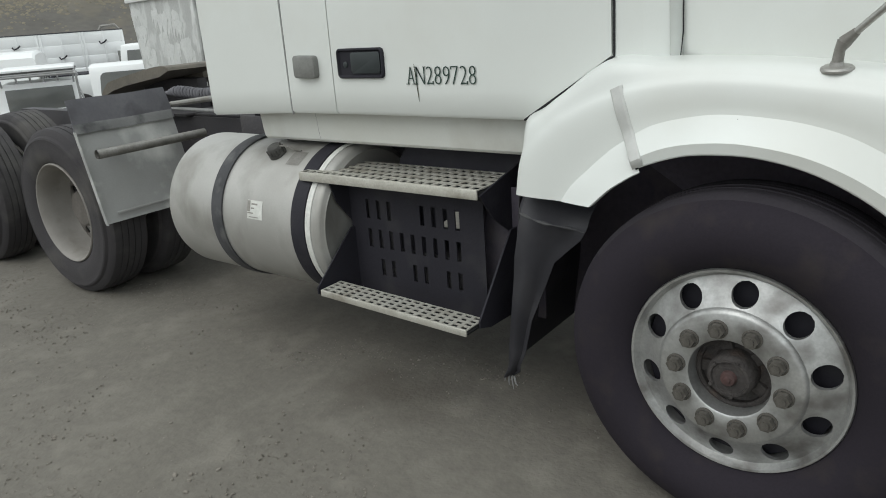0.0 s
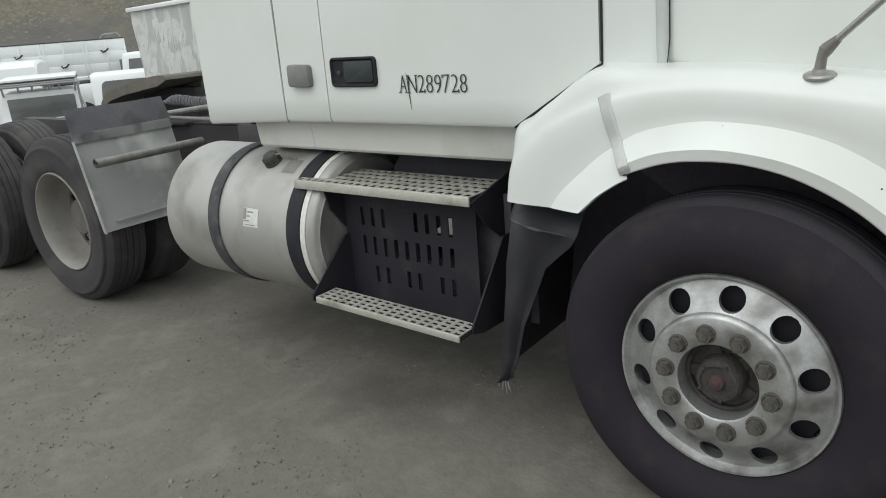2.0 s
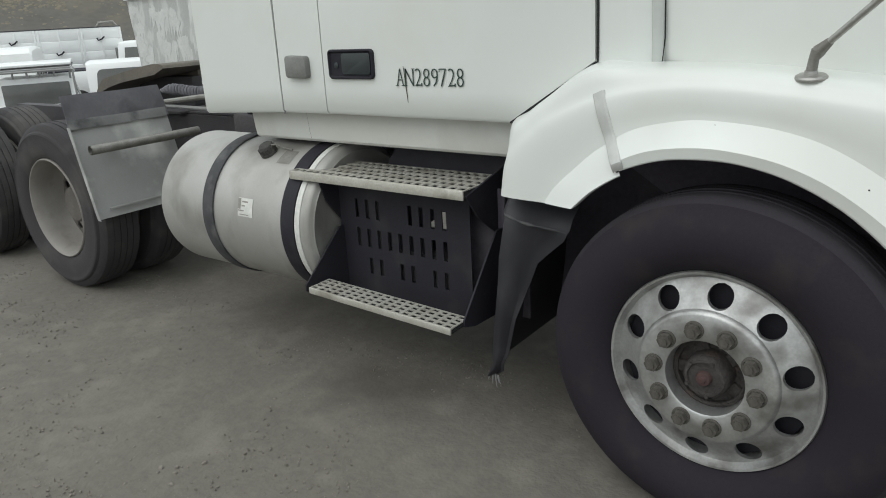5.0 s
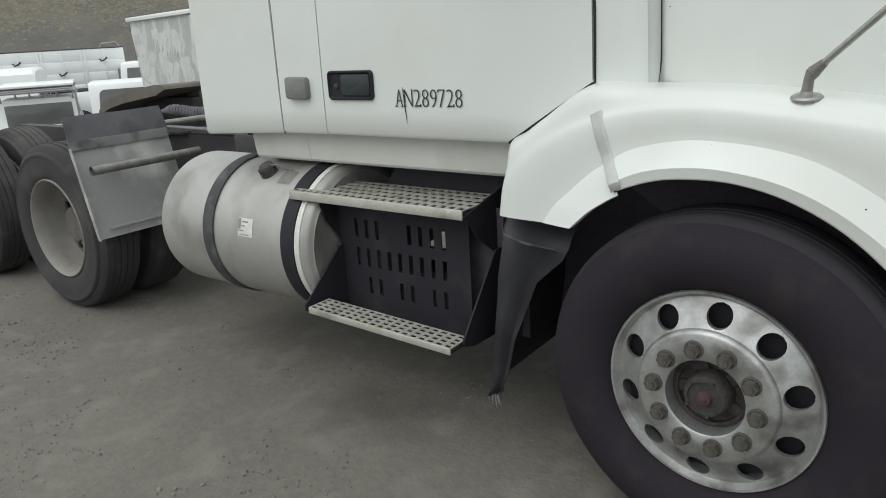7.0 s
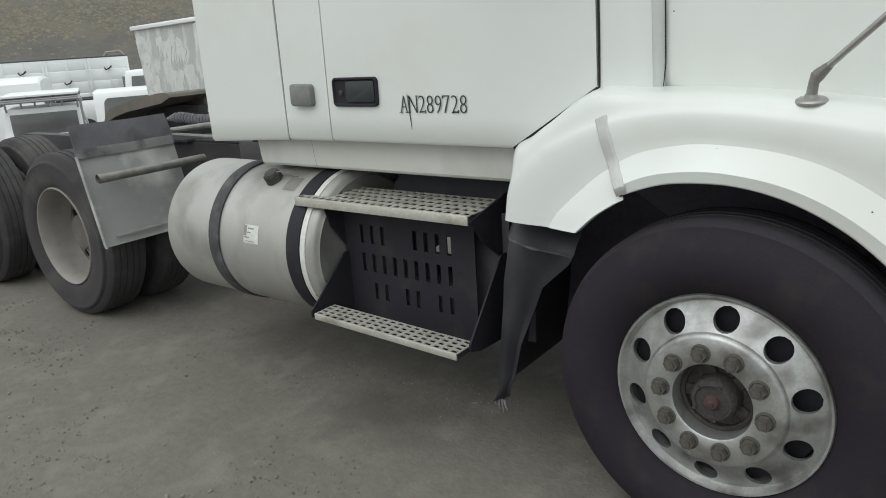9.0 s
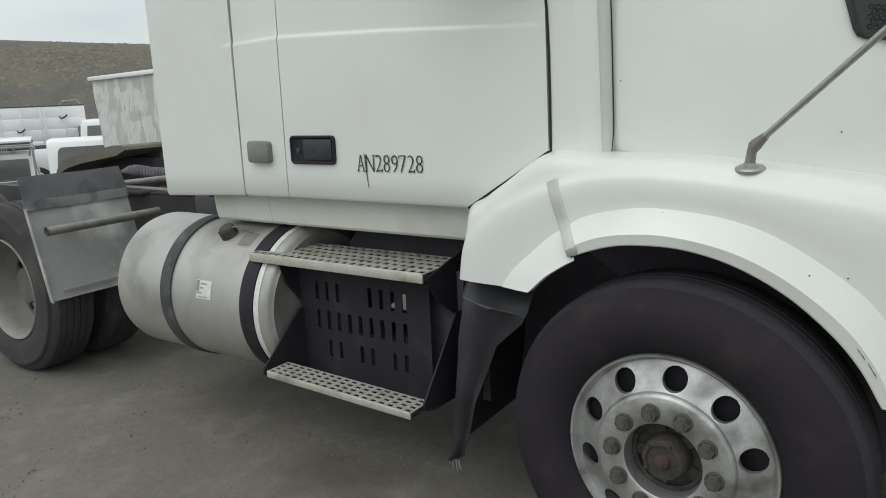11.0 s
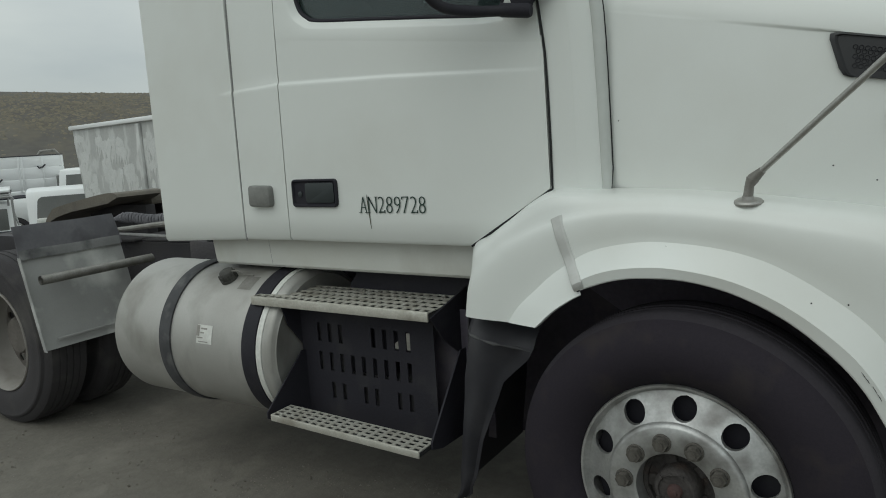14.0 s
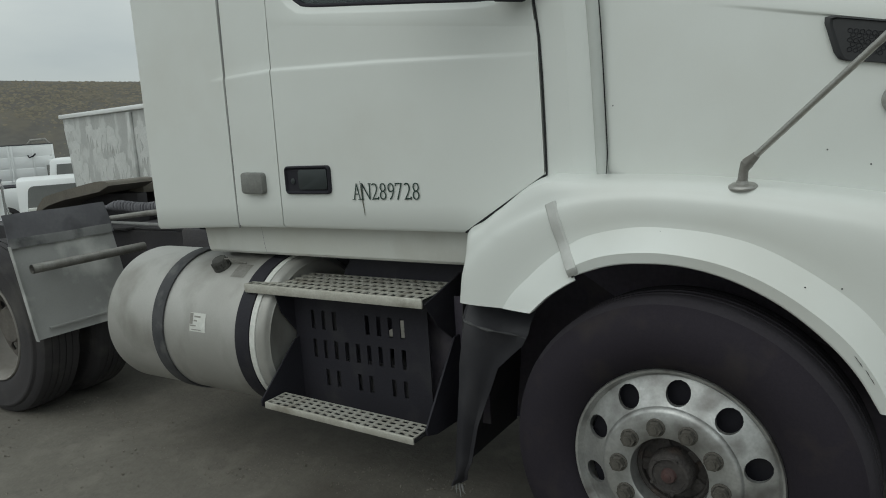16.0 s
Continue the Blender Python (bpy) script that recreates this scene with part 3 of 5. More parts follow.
box(bm, -2.4, -0.9, 0.95, 1.3, 0.6, 0.95, 0.05)
part("engine", bm, FRAME, truck, "dark engine and gearbox under the cab")
bm = bmesh.new()
tube(bm, [(-2.4, YC, 0.75), (-3.5, YC, 0.62), (-4.8, YC, 0.58)], 0.06, 12)
part("drive_shaft", bm, FRAME, truck)

# ---------------------------------------------------------------- cab side: door, narrow post panel and rear panel
CAB_TOP = 2.86


def crease_z(x):
    return table(x, [-1.76, -1.69, -1.44, -0.92, -0.35, -0.30], [1.700, 1.706, 1.716, 1.699, 1.668, 1.665])


def sill_z(x):
    return table(x, [-1.434, -0.30], [1.972, 1.835])


def crease_depth(x):
    return table(x, [-1.78, -1.70, -1.1, -0.45, -0.3], [0.0, 0.004, 0.008, 0.004, 0.0])


def side_y(x, z):
    """How far the cab's side stands in at a height: a slight tumblehome above the sill."""
    if x < -1.69:
        return 0.004 + 0.004 * max(0.0, z - 1.2)
    return 0.004 + 0.012 * max(0.0, z - 1.2) + 0.05 * max(0.0, z - 1.95) ** 1.4


def side_rows(xs_of, z0_of, top_of, with_crease=True, rolled=0.012):
    rows = []
    fr = [(0.0, 0.0)] + [(k / 8, 0.0) for k in range(1, 9)]
    cols = 40

    def row(zf, off):
        out = []
        for k in range(cols + 1):
            u = k / cols
            x = xs_of(u, None)
            z = zf(x)
            x = xs_of(u, z)
            out.append((x, side_y(x, z) + off(x), z))
        return out
    bottom = row(z0_of, lambda x: rolled)
    rows.append([(p[0], 0.04, p[2] + 0.004) for p in bottom])
    rows.append(bottom)
    rows.append(row(lambda x: z0_of(x) + 0.012, lambda x: 0.001))
    for v in (0.15, 0.335, 0.5, 0.66, 0.8, 0.92, 0.985, 1.0):
        rows.append(row(lambda x, v=v: lerp(z0_of(x) + 0.012, crease_z(x), v), lambda x: 0.0))
    if with_crease:
        for dz, part_of in ((0.003, 0.2), (0.009, 0.8), (0.013, 1.0)):
            rows.append(row(lambda x, dz=dz: crease_z(x) + dz, lambda x, f=part_of: f * crease_depth(x)))
    for v in (0.04, 0.35, 0.6, 0.8):
        rows.append(row(lambda x, v=v: lerp(crease_z(x) + 0.013, top_of(x), v), lambda x: crease_depth(x) if with_crease else 0.0))
    return rows, row


def bottom_z(x):
    return table(x, [-2.22, -1.68, -1.43, -0.6], [1.083, 1.105, 1.107, 1.110])


# dark shell behind the gaps
bm = bmesh.new()
prism(bm, [(-2.17, 1.10), (-0.62, 1.12), (-0.31, 1.32), (-0.20, 1.32), (-0.20, 1.80), (-0.36, 1.80), (-0.46, 1.815), (-1.27, 1.905), (-1.385, 1.96), (-1.40, 2.2), (-1.40, CAB_TOP - 0.1), (-2.17, CAB_TOP - 0.1)], 0.045, 0.075)
part("inner_shell", bm, GAP, truck, "dark inner shell seen in the panel gaps")

# rear panel
rows, row = side_rows(lambda u, z: lerp(-2.212, -1.692, u), bottom_z, lambda x: CAB_TOP - 0.12, True)
rows.append(row(lambda x: CAB_TOP - 0.12, lambda x: 0.0))
rows.append(row(lambda x: CAB_TOP - 0.03, lambda x: 0.03))
rows.append(row(lambda x: CAB_TOP, lambda x: 0.12))
rows = [[(-2.204, 0.10, r[0][2]), (-2.212, 0.02 + r[0][1], r[0][2])] + [(max(p[0], -2.206) if i == 0 else p[0], p[1], p[2]) for i, p in enumerate(r)] + [(r[-1][0] + 0.001, r[-1][1] + 0.035, r[-1][2])] for r in rows]
bm = bmesh.new()
loft(bm, rows)
part("rear_side_panel", bm, WHITE, truck, "white smooth panel behind the door", 55)

bm = bmesh.new()
tube(bm, [(-1.688, side_y(-1.688, z) + 0.005, z) for z in (1.10, 1.3, 1.5, 1.7, 1.9, 2.2, 2.5, 2.78)], 0.0036, 8)
part("panel_seal", bm, STRIP, truck, "grey tube darkening the joint behind the post panel")

# post panel with the grey square latch cover
rows, row = side_rows(lambda u, z: lerp(-1.684, -1.438, u), bottom_z, lambda x: CAB_TOP - 0.12, True)
rows.append(row(lambda x: CAB_TOP - 0.12, lambda x: 0.0))
rows.append(row(lambda x: CAB_TOP, lambda x: 0.12))
rows = [[(r[0][0], r[0][1] + 0.035, r[0][2])] + r + [(r[-1][0], r[-1][1] + 0.035, r[-1][2])] for r in rows]
bm = bmesh.new()
loft(bm, rows)
post = part("door_post_panel", bm, WHITE, truck, "narrow white post panel", 55)
bm = bmesh.new()
prism(bm, [(-1.618, 1.246), (-1.516, 1.244), (-1.507, 1.253), (-1.508, 1.320), (-1.517, 1.329), (-1.616, 1.332), (-1.625, 1.323), (-1.626, 1.255)], -0.022, 0.02, bevel=0.007)
part("latch_cover", bm, GREYPAD, post, "grey plastic square latch cover")


# door
def door_right(z):
    if z < 1.303:
        return lerp(-0.606, -0.307, (z - 1.110) / 0.193)
    return table(z, [1.303, 1.72, 1.88, 2.05, 2.75], [-0.307, -0.317, -0.338, -0.385, -0.75])


def door_x(u, z):
    return lerp(-1.433, -0.323 if z is None else door_right(max(z, 1.110)) - 0.003, u)


def sill_edge(x):
    return sill_z(x) - 0.085


rows, row = side_rows(door_x, lambda x: 1.108, sill_edge, True)
rows.append(row(sill_edge, crease_depth))
rows = [[(r[0][0], r[0][1] + 0.035, r[0][2])] + r + [(r[-1][0], r[-1][1] + 0.035, r[-1][2])] for r in rows]
rows.append([(p[0], p[1] + 0.0012, p[2] + 0.02) for p in rows[-1]])
bm = bmesh.new()
loft(bm, rows)
# the window's opening, with a soft bevel running round it
pairs = [((-1.235, 1.936), (-1.235, 0)), ((-1.29, 1.955), (-1.36, 0)), ((-1.325, 1.988), (-1.433, 0)), ((-1.345, 2.05), (-1.433, 2.05)), ((-1.352, 2.12), (-1.433, 2.15)),
         ((-1.352, 2.55), (-1.433, 2.62)), ((-1.31, 2.60), (-1.42, 2.70)), ((-1.25, 2.615), (-1.36, 2.73)), ((-0.86, 2.60), (-0.86, 2.73)), ((-0.80, 2.57), (-0.74, 2.70)),
         ((-0.58, 2.25), (-0.505, 2.28)), ((-0.463, 2.04), (-0.386, 2.05)), ((-0.455, 1.96), (-0.358, 1.94)), ((-0.460, 1.910), (-0.342, 1.88)), ((-0.476, 1.877), (-0.326, 0)),
         ((-0.50, 1.858), (-0.42, 0)), ((-0.75, 1.8845), (-0.75, 0)), ((-1.0, 1.911), (-1.0, 0))]
win, out = [Vector(a) for a, b in pairs], [Vector((b[0], b[1] or sill_edge(b[0]))) for a, b in pairs]
loops, n = [[] for k in range(8)], len(pairs)
for i in range(n):
    a, b, c, d = win[i - 1], win[i], win[(i + 1) % n], win[(i + 2) % n]
    for k in range(8):
        t = k / 8
        p = 0.5 * ((2 * b) + (c - a) * t + (2 * a - 5 * b + 4 * c - d) * t * t + (3 * b - a - 3 * c + d) * t ** 3)
        o = out[i].lerp(out[(i + 1) % n], t)
        for j, (dist, dy) in enumerate(((0.0, 0.027), (0.002, 0.0235), (0.010, 0.0175), (0.020, 0.0095), (0.028, 0.0024), (0.034, 0.0))):
            r = p.lerp(o, min(dist / (o - p).length, 0.12 + 0.14 * j))
            loops[j].append((r.x, side_y(r.x, r.y) + crease_depth(r.x) + dy, r.y))
        loops[6].append((o.x, side_y(o.x, o.y) + crease_depth(o.x), o.y))
        if o.y > sill_edge(o.x) + 0.004:
            loops[7].append((o.x, side_y(o.x, o.y) + crease_depth(o.x) + 0.035, o.y + 0.001))
        else:
            loops[7].append((o.x, side_y(o.x, o.y) + crease_depth(o.x) + 0.0012, o.y - 0.012))
loft(bm, [loop + [loop[0]] for loop in loops])
bmesh.ops.remove_doubles(bm, verts=bm.verts[:], dist=0.0002)
door = part("door", bm, WHITE, truck, "white cab door with painted characters", 55)
ring = [Vector(p) for p in loops[0]]
bm = bmesh.new()
bm.faces.new([bm.verts.new((p.x, 0.054 + 0.05 * (p.z - 1.9), p.z)) for p in ring])
bmesh.ops.triangulate(bm, faces=bm.faces[:])
solid(bm, 0.004)
part("window", bm, DARKGLASS, door, "dark side window glass", 60)
bm = bmesh.new()
tube(bm, ring + [ring[0]], 0.0085, 8, False)
part("gasket", bm, BLACK, door, "black rubber window seal")
# handle in its recess
bm = bmesh.new()
hx0, hx1, hz0, hz1 = -1.398, -1.172, 1.243, 1.351
def round_rect(x0, x1, z0, z1, r, n=5):
    """The outline of an upright rectangle with rounded corners."""
    return [(cx + r * math.cos(a), cz + r * math.sin(a)) for cx, cz, q in ((x1 - r, z1 - r, 0), (x0 + r, z1 - r, 1), (x0 + r, z0 + r, 2), (x1 - r, z0 + r, 3)) for a in (math.pi / 2 * (q + k / n) for k in range(n + 1))]


rows = [[(x, y, z) for x, z in round_rect(hx0 + i, hx1 - i, hz0 + i, hz1 - i, max(0.004, 0.017 - i))] for i, y in ((0.0, 0.02), (0.0, -0.004), (0.003, -0.008), (0.007, -0.008), (0.010, -0.003), (0.012, 0.0))]
loft(bm, rows, True)
bm.faces.new([bm.verts.new((x, 0.0, z)) for x, z in round_rect(hx0 + 0.012, hx1 - 0.012, hz0 + 0.012, hz1 - 0.012, 0.005)])
handle = part("door_handle", bm, BLACK, door, "black plastic recessed pull handle")
bm = bmesh.new()
prism(bm, round_rect(hx0 + 0.070, hx1 - 0.014, hz0 + 0.018, hz1 - 0.014, 0.010), -0.0055, 0.001, bevel=0.002)
part("handle_paddle", bm, PADDLE, handle, "dark grey handle paddle")
bm = bmesh.new()
lathe(bm, [(0.011, 0.001), (0.011, -0.003), (0.009, -0.004), (0.0004, -0.004)], pose(hx0 + 0.040, 0.0, hz0 + 0.050), 16)
part("lock_cylinder", bm, PADDLE, handle, "small lock cylinder")

# the painted characters, tall and narrow with heavy stems and fine serifs, and their run of paint
def character(ch, x0, x1, serifs):
    """One painted character between two places along the door; serifs as (from, to, height) in parts of its box."""
    txt = bpy.data.curves.new("door_text", "FONT")
    txt.body, txt.size, txt.extrude, txt.resolution_u, txt.offset = ch, 0.083, 0.0002, 3, -0.0022
    text_ob = new("door_lettering", txt)
    me = bpy.data.meshes.new_from_object(text_ob.evaluated_get(bpy.context.evaluated_depsgraph_get()))
    bpy.data.objects.remove(text_ob)
    glyph = bmesh.new()
    glyph.from_mesh(me)
    bmesh.ops.remove_doubles(glyph, verts=glyph.verts[:], dist=0.00001)
    xs, ys = [v.co.x for v in glyph.verts], [v.co.y for v in glyph.verts]
    z0, hh, out, firsts = 1.2215, 0.060, bmesh.new(), []
    for k, dx in enumerate((-0.0013, 0.0, 0.0013)):
        m = Matrix.Translation((x0 + 0.003 + dx, 0.0014 - 0.0003 * k, z0)) @ Matrix.Rotation(radians(90), 4, "X") @ Matrix.Diagonal(((x1 - x0 - 0.006) / (max(xs) - min(xs)), hh / (max(ys) - min(ys)), 1, 1)) @ Matrix.Translation((-min(xs), -min(ys), 0))
        made = {v: out.verts.new(m @ v.co) for v in glyph.verts}
        for f in glyph.faces:
            out.faces.new([made[v] for v in f.verts])
        firsts.append([made[v] for v in next(iter(glyph.edges)).verts])
    for a, b in zip(firsts, firsts[1:]):
        out.faces.new((a[0], b[0], b[1]))
    glyph.free()
    for a, b, v, up in serifs:
        box(out, lerp(x0, x1, a), lerp(x0, x1, b), -0.0002, 0.0016, z0 + v * hh, z0 + v * hh + up)
    part("painted_character", out, INK, door, "dark green painted character")


LETTERS = {"A": [(-0.10, 0.28, 0.0, 0.0022), (0.66, 1.10, 0.0, 0.0022)], "N": [(-0.08, 0.24, 0.0, 0.0022), (-0.08, 0.18, 0.965, 0.0022), (0.78, 1.10, 0.965, 0.0022)],
           "2": [(0.88, 1.0, 0.0, 0.011)], "7": [(0.0, 0.10, 0.82, 0.010)], "8": [], "9": []}
slots = (0.0, 0.130, 0.283, 0.4025, 0.522, 0.6415, 0.761, 0.8805, 1.0)
for ch, a, b in zip("AN289728", slots, slots[1:]):
    character(ch, -1.073 + 0.297 * a + 0.0015, -1.073 + 0.297 * b - 0.0015, LETTERS[ch])
bm = bmesh.new()
loft(bm, [[(-1.0375, 0.0022, 1.290), (-1.0365, 0.0022, 1.290)] if k == 0 else
          [(-1.037 + 0.013 * k / 8 - w2, 0.0022, 1.290 - 0.128 * k / 8), (-1.037 + 0.013 * k / 8 + w2, 0.0022, 1.290 - 0.128 * k / 8)]
          for k in range(9) for s in (0,) for w2 in (0.0006 + 0.0016 * math.sin(math.pi * k / 8),)])
solid(bm, 0.0006)
part("paint_run", bm, RUN, door, "run of green paint below the first character")

bm = bmesh.new()
tube(bm, [(x, side_y(x, z) - 0.0005, z) for x, z in ((-0.603, 1.110), (-0.53, 1.157), (-0.455, 1.205), (-0.38, 1.253), (-0.302, 1.302), (-0.304, 1.45), (-0.308, 1.60), (-0.314, 1.72), (-0.334, 1.88))], 0.0036, 8)
part("door_seal", bm, GAP, door, "black rubber door seal")
# lower sill panel, set in under the cab
bm = bmesh.new()
for a, b in ((-1.985, -1.638), (-1.6365, -0.60)):
    rows = []
    for z, y in ((1.125, 0.075), (1.08, 0.082), (1.02, 0.088), (0.985, 0.094), (0.974, 0.104), (0.974, 0.16)):
        rows.append([(lerp(a, b, k / 12), y, z) for k in range(13)])
    loft(bm, rows)
    loft(bm, [[(a, y, z) for z, y in ((1.125, 0.075), (0.985, 0.094), (0.974, 0.16))], [(a, 0.2, z) for z in (1.125, 0.985, 0.974)]])
part("sill_panel", bm, WHITE_LOW, truck, "dusty white sill panel under the cab")

# cab interior, dark behind the glass
bm = bmesh.new()
box(bm, -2.11, -2.09, 0.10, 2 * YC - 0.10, 1.12, 2.80)
lining = part("rear_lining", bm, LINING, truck, "dark grey cab lining")
bm = bmesh.new()
box(bm, -2.09, -0.80, 0.12, 2 * YC - 0.12, 2.78, 2.80)
part("headlining", bm, LINING, lining, "dark grey headlining")
bm = bmesh.new()
box(bm, -1.935, -0.42, 2 * YC - 0.10, 2 * YC - 0.08, 1.12, 2.78)
box(bm, -2.09, -1.935, 2 * YC - 0.10, 2 * YC - 0.08, 1.12, 2.37)
box(bm, -2.09, -1.935, 2 * YC - 0.10, 2 * YC - 0.08, 2.64, 2.78)
part("far_lining", bm, LINING, lining, "dark grey far side lining")
for y in (0.55, 2 * YC - 0.55):
    bm = bmesh.new()
    box(bm, -1.55, -1.05, y - 0.26, y + 0.26, 1.50, 1.66, 0.05, None, 3)
    seat = part("seat", bm, LINING, truck, "dark cab seat")
    bm = bmesh.new()
    box(bm, -1.66, -1.50, y - 0.25, y + 0.25, 1.62, 2.14, 0.06, pose(0, 0, 0, 0, 0, 0), 3)
    part("backrest", bm, LINING, seat, "dark seat backrest")
    bm = bmesh.new()
    box(bm, -1.50, -1.12, y - 0.18, y + 0.18, 1.11, 1.50, 0.02)
    part("seat_base", bm, BLACK, seat)
bm = bmesh.new()
box(bm, -0.62, -0.33, 0.12, 2 * YC - 0.12, 1.55, 1.95, 0.05, None, 3)
part("dashboard", bm, LINING, truck, "dark grey dashboard")

# cab back, roof, floor, far side
bm = bmesh.new()
box(bm, -2.208, -2.12, 0.06, 2 * YC - 0.06, 1.10, CAB_TOP - 0.03, 0.02)
part("cab_back", bm, WHITE, truck, "white cab back wall")
bm = bmesh.new()
loft(bm, [[(-2.21, 0.12 + 0.001 * k, CAB_TOP), (-1.4, 0.12, CAB_TOP + 0.02), (-0.85, 0.2, CAB_TOP - 0.02), (-0.75, 0.24, 2.74)] for k in (0,)] +
     [[(-2.21, y, CAB_TOP + 0.05), (-1.4, y, CAB_TOP + 0.08), (-0.85, y, CAB_TOP + 0.03), (-0.72, y, 2.76)] for y in (0.5, YC, 2 * YC - 0.5)] +
     [[(-2.21, 2 * YC - 0.12, CAB_TOP), (-1.4, 2 * YC - 0.12, CAB_TOP + 0.02), (-0.85, 2 * YC - 0.2, CAB_TOP - 0.02), (-0.75, 2 * YC - 0.24, 2.74)]])
solid(bm, 0.02)
part("cab_roof", bm, WHITE, truck, "white cab roof")
bm = bmesh.new()
box(bm, -2.12, -0.3, 0.16, 2 * YC - 0.16, 1.06, 1.11)
box(bm, -0.32, -0.25, 0.1, 2 * YC - 0.1, 1.11, 1.84)
part("cab_floor", bm, BLACK, truck, "dark cab floor and bulkhead")
bm = bmesh.new()
prism(bm, [(-1.93, 1.09), (-0.60, 1.11), (-0.30, 1.30), (-0.15, 1.30), (-0.16, 1.93), (-0.36, 1.97), (-0.75, 2.74), (-0.85, CAB_TOP - 0.02), (-1.93, CAB_TOP)], 2 * YC - 0.06, 2 * YC)
box(bm, -2.18, -1.93, 2 * YC - 0.06, 2 * YC, 1.09, 2.365)
box(bm, -2.18, -1.93, 2 * YC - 0.06, 2 * YC, 2.645, CAB_TOP)
box(bm, -2.18, -2.09, 2 * YC - 0.06, 2 * YC, 2.365, 2.645)
part("far_side_wall", bm, WHITE, truck, "white far side of the cab")
for s in (1, -1):
    bm = bmesh.new()
    tube(bm, [(-0.36, YC - s * (YC - 0.075), 1.86), (-0.45, YC - s * (YC - 0.10), 2.1), (-0.79, YC - s * (YC - 0.17), 2.76)], 0.04, 10)
    part("windscreen_pillar", bm, WHITE, truck, "white windscreen pillar")
bm = bmesh.new()
loft(bm, [[(-0.30 + 0.12 * math.sin(math.pi * k / 10), lerp(0.11, 2 * YC - 0.11, k / 10), 1.93) for k in range(11)],
          [(-0.74 + 0.08 * math.sin(math.pi * k / 10), lerp(0.2, 2 * YC - 0.2, k / 10), 2.75) for k in range(11)]])
solid(bm, 0.006)
part("windscreen", bm, DARKGLASS, truck, "dark windscreen glass")

# cowl between door and bonnet: ends in a soft rounded edge
bm = bmesh.new()
rows = []
for k in range(22):
    v = k / 21
    z = lerp(1.285, 1.935, v)
    xr = table(z, [1.285, 1.60, 1.80, 1.935], [-0.131, -0.143, -0.153, -0.168])
    xl = table(z, [1.285, 1.303, 1.72, 1.88, 2.0], [-0.322, -0.3035, -0.3135, -0.3345, -0.364])
    y0 = side_y(0, z)
    rows.append([(xl, y0 + 0.035, z), (xl, y0 + 0.003, z), (xl + 0.02, y0, z), (lerp(xl, xr, 0.5), y0 + 0.002, z), (xr - 0.085, y0 + 0.002, z), (xr - 0.068, y0 + 0.005, z), (xr - 0.050, y0 + 0.011, z),
                 (xr - 0.034, y0 + 0.019, z), (xr - 0.021, y0 + 0.028, z), (xr - 0.011, y0 + 0.038, z), (xr - 0.004, y0 + 0.048, z), (xr, y0 + 0.060, z), (xr, y0 + 0.095, z)])
top = rows[-1]
rows.append([(p[0] - 0.01, p[1] + 0.02, p[2] + 0.02) for p in top])
rows.append([(p[0] - 0.02, p[1] + 0.12, p[2] + 0.03) for p in top])
loft(bm, rows)
part("cowl_panel", bm, WHITE, truck, "white cowl panel with a rounded edge", 45)

def cowl_x(z):
    return table(z, [1.285, 1.60, 1.80, 1.935], [-0.131, -0.143, -0.153, -0.168])


levels = (1.292, 1.36, 1.45, 1.55, 1.65, 1.75, 1.82, 1.88, 1.915)
bm = bmesh.new()
tube(bm, [(cowl_x(z) - 0.0085, side_y(0, z) + 0.0445, z) for z in levels], [lerp(0.0185, 0.0215, k / 8) for k in range(9)], 28)
part("cowl_seal", bm, COWL_EDGE, truck, "white cowl's rolled edge, greyed to stand in for its shading")
bm = bmesh.new()
tube(bm, [(-0.160, 0.020, 1.286), (-0.140, 0.028, 1.2845), (-0.124, 0.040, 1.287)] + [(cowl_x(z) + 0.0125, side_y(0, z) + 0.046 + 0.012 * (z - 1.29), z) for z in levels[1:]], [0.0012, 0.0016, 0.0020] + [0.0018] * (len(levels) - 1), 8)
part("bonnet_seal", bm, GAP, truck, "dark gap between cowl and bonnet")

# ---------------------------------------------------------------- bonnet
bm = bmesh.new()
rows = []
for x in [-0.21] + [lerp(-0.15, 1.0, k / 18) for k in range(19)] + [1.12, 1.22, 1.30, 1.34]:
    n = max(0.0, (x - 0.75) / 0.6)
    zl = 1.292 - 0.02 * x - 0.07 * max(0, x) ** 1.5
    zc = 1.797 - 0.222 * x
    zt = 1.938 - 0.19 * x - 0.04 * x * x - 0.10 * n ** 3
    yl = 0.052 + 0.015 * x + 0.30 * n ** 2.2 + 0.03 * max(0.0, 1 - (x + 0.15) / 0.13) ** 2 * (x > -0.18)
    cd = -0.006 * min(1.0, max(0.0, (x - 0.16) / 0.30))
    half = [(yl - 0.002, zl - 0.05), (yl - 0.004, zl), (yl - 0.006, lerp(zl, zc, 0.12)), (yl - 0.004, lerp(zl, zc, 0.35)), (yl + 0.002, lerp(zl, zc, 0.65)), (yl + 0.012, lerp(zl, zc, 0.9)), (yl + 0.0160, zc - 0.0085), (yl + 0.0165, zc - 0.003),
            (yl + 0.0172 + cd, zc), (yl + 0.0177 + cd, zc + 0.005), (yl + 0.0192 + cd, zc + 0.016), (yl + 0.028 + 0.6 * cd, lerp(zc, zt, 0.45)), (yl + 0.052, lerp(zc, zt, 0.75)), (yl + 0.100, lerp(zc, zt, 0.93)), (yl + 0.18, zt + 0.002), (yl + 0.32, zt + 0.022), (0.5 * (yl + YC) + 0.15, zt + 0.045), (YC, zt + 0.055)]
    rows.append([(x, y, z) for y, z in half] + [(x, 2 * YC - y, z) for y, z in half[-2::-1]])
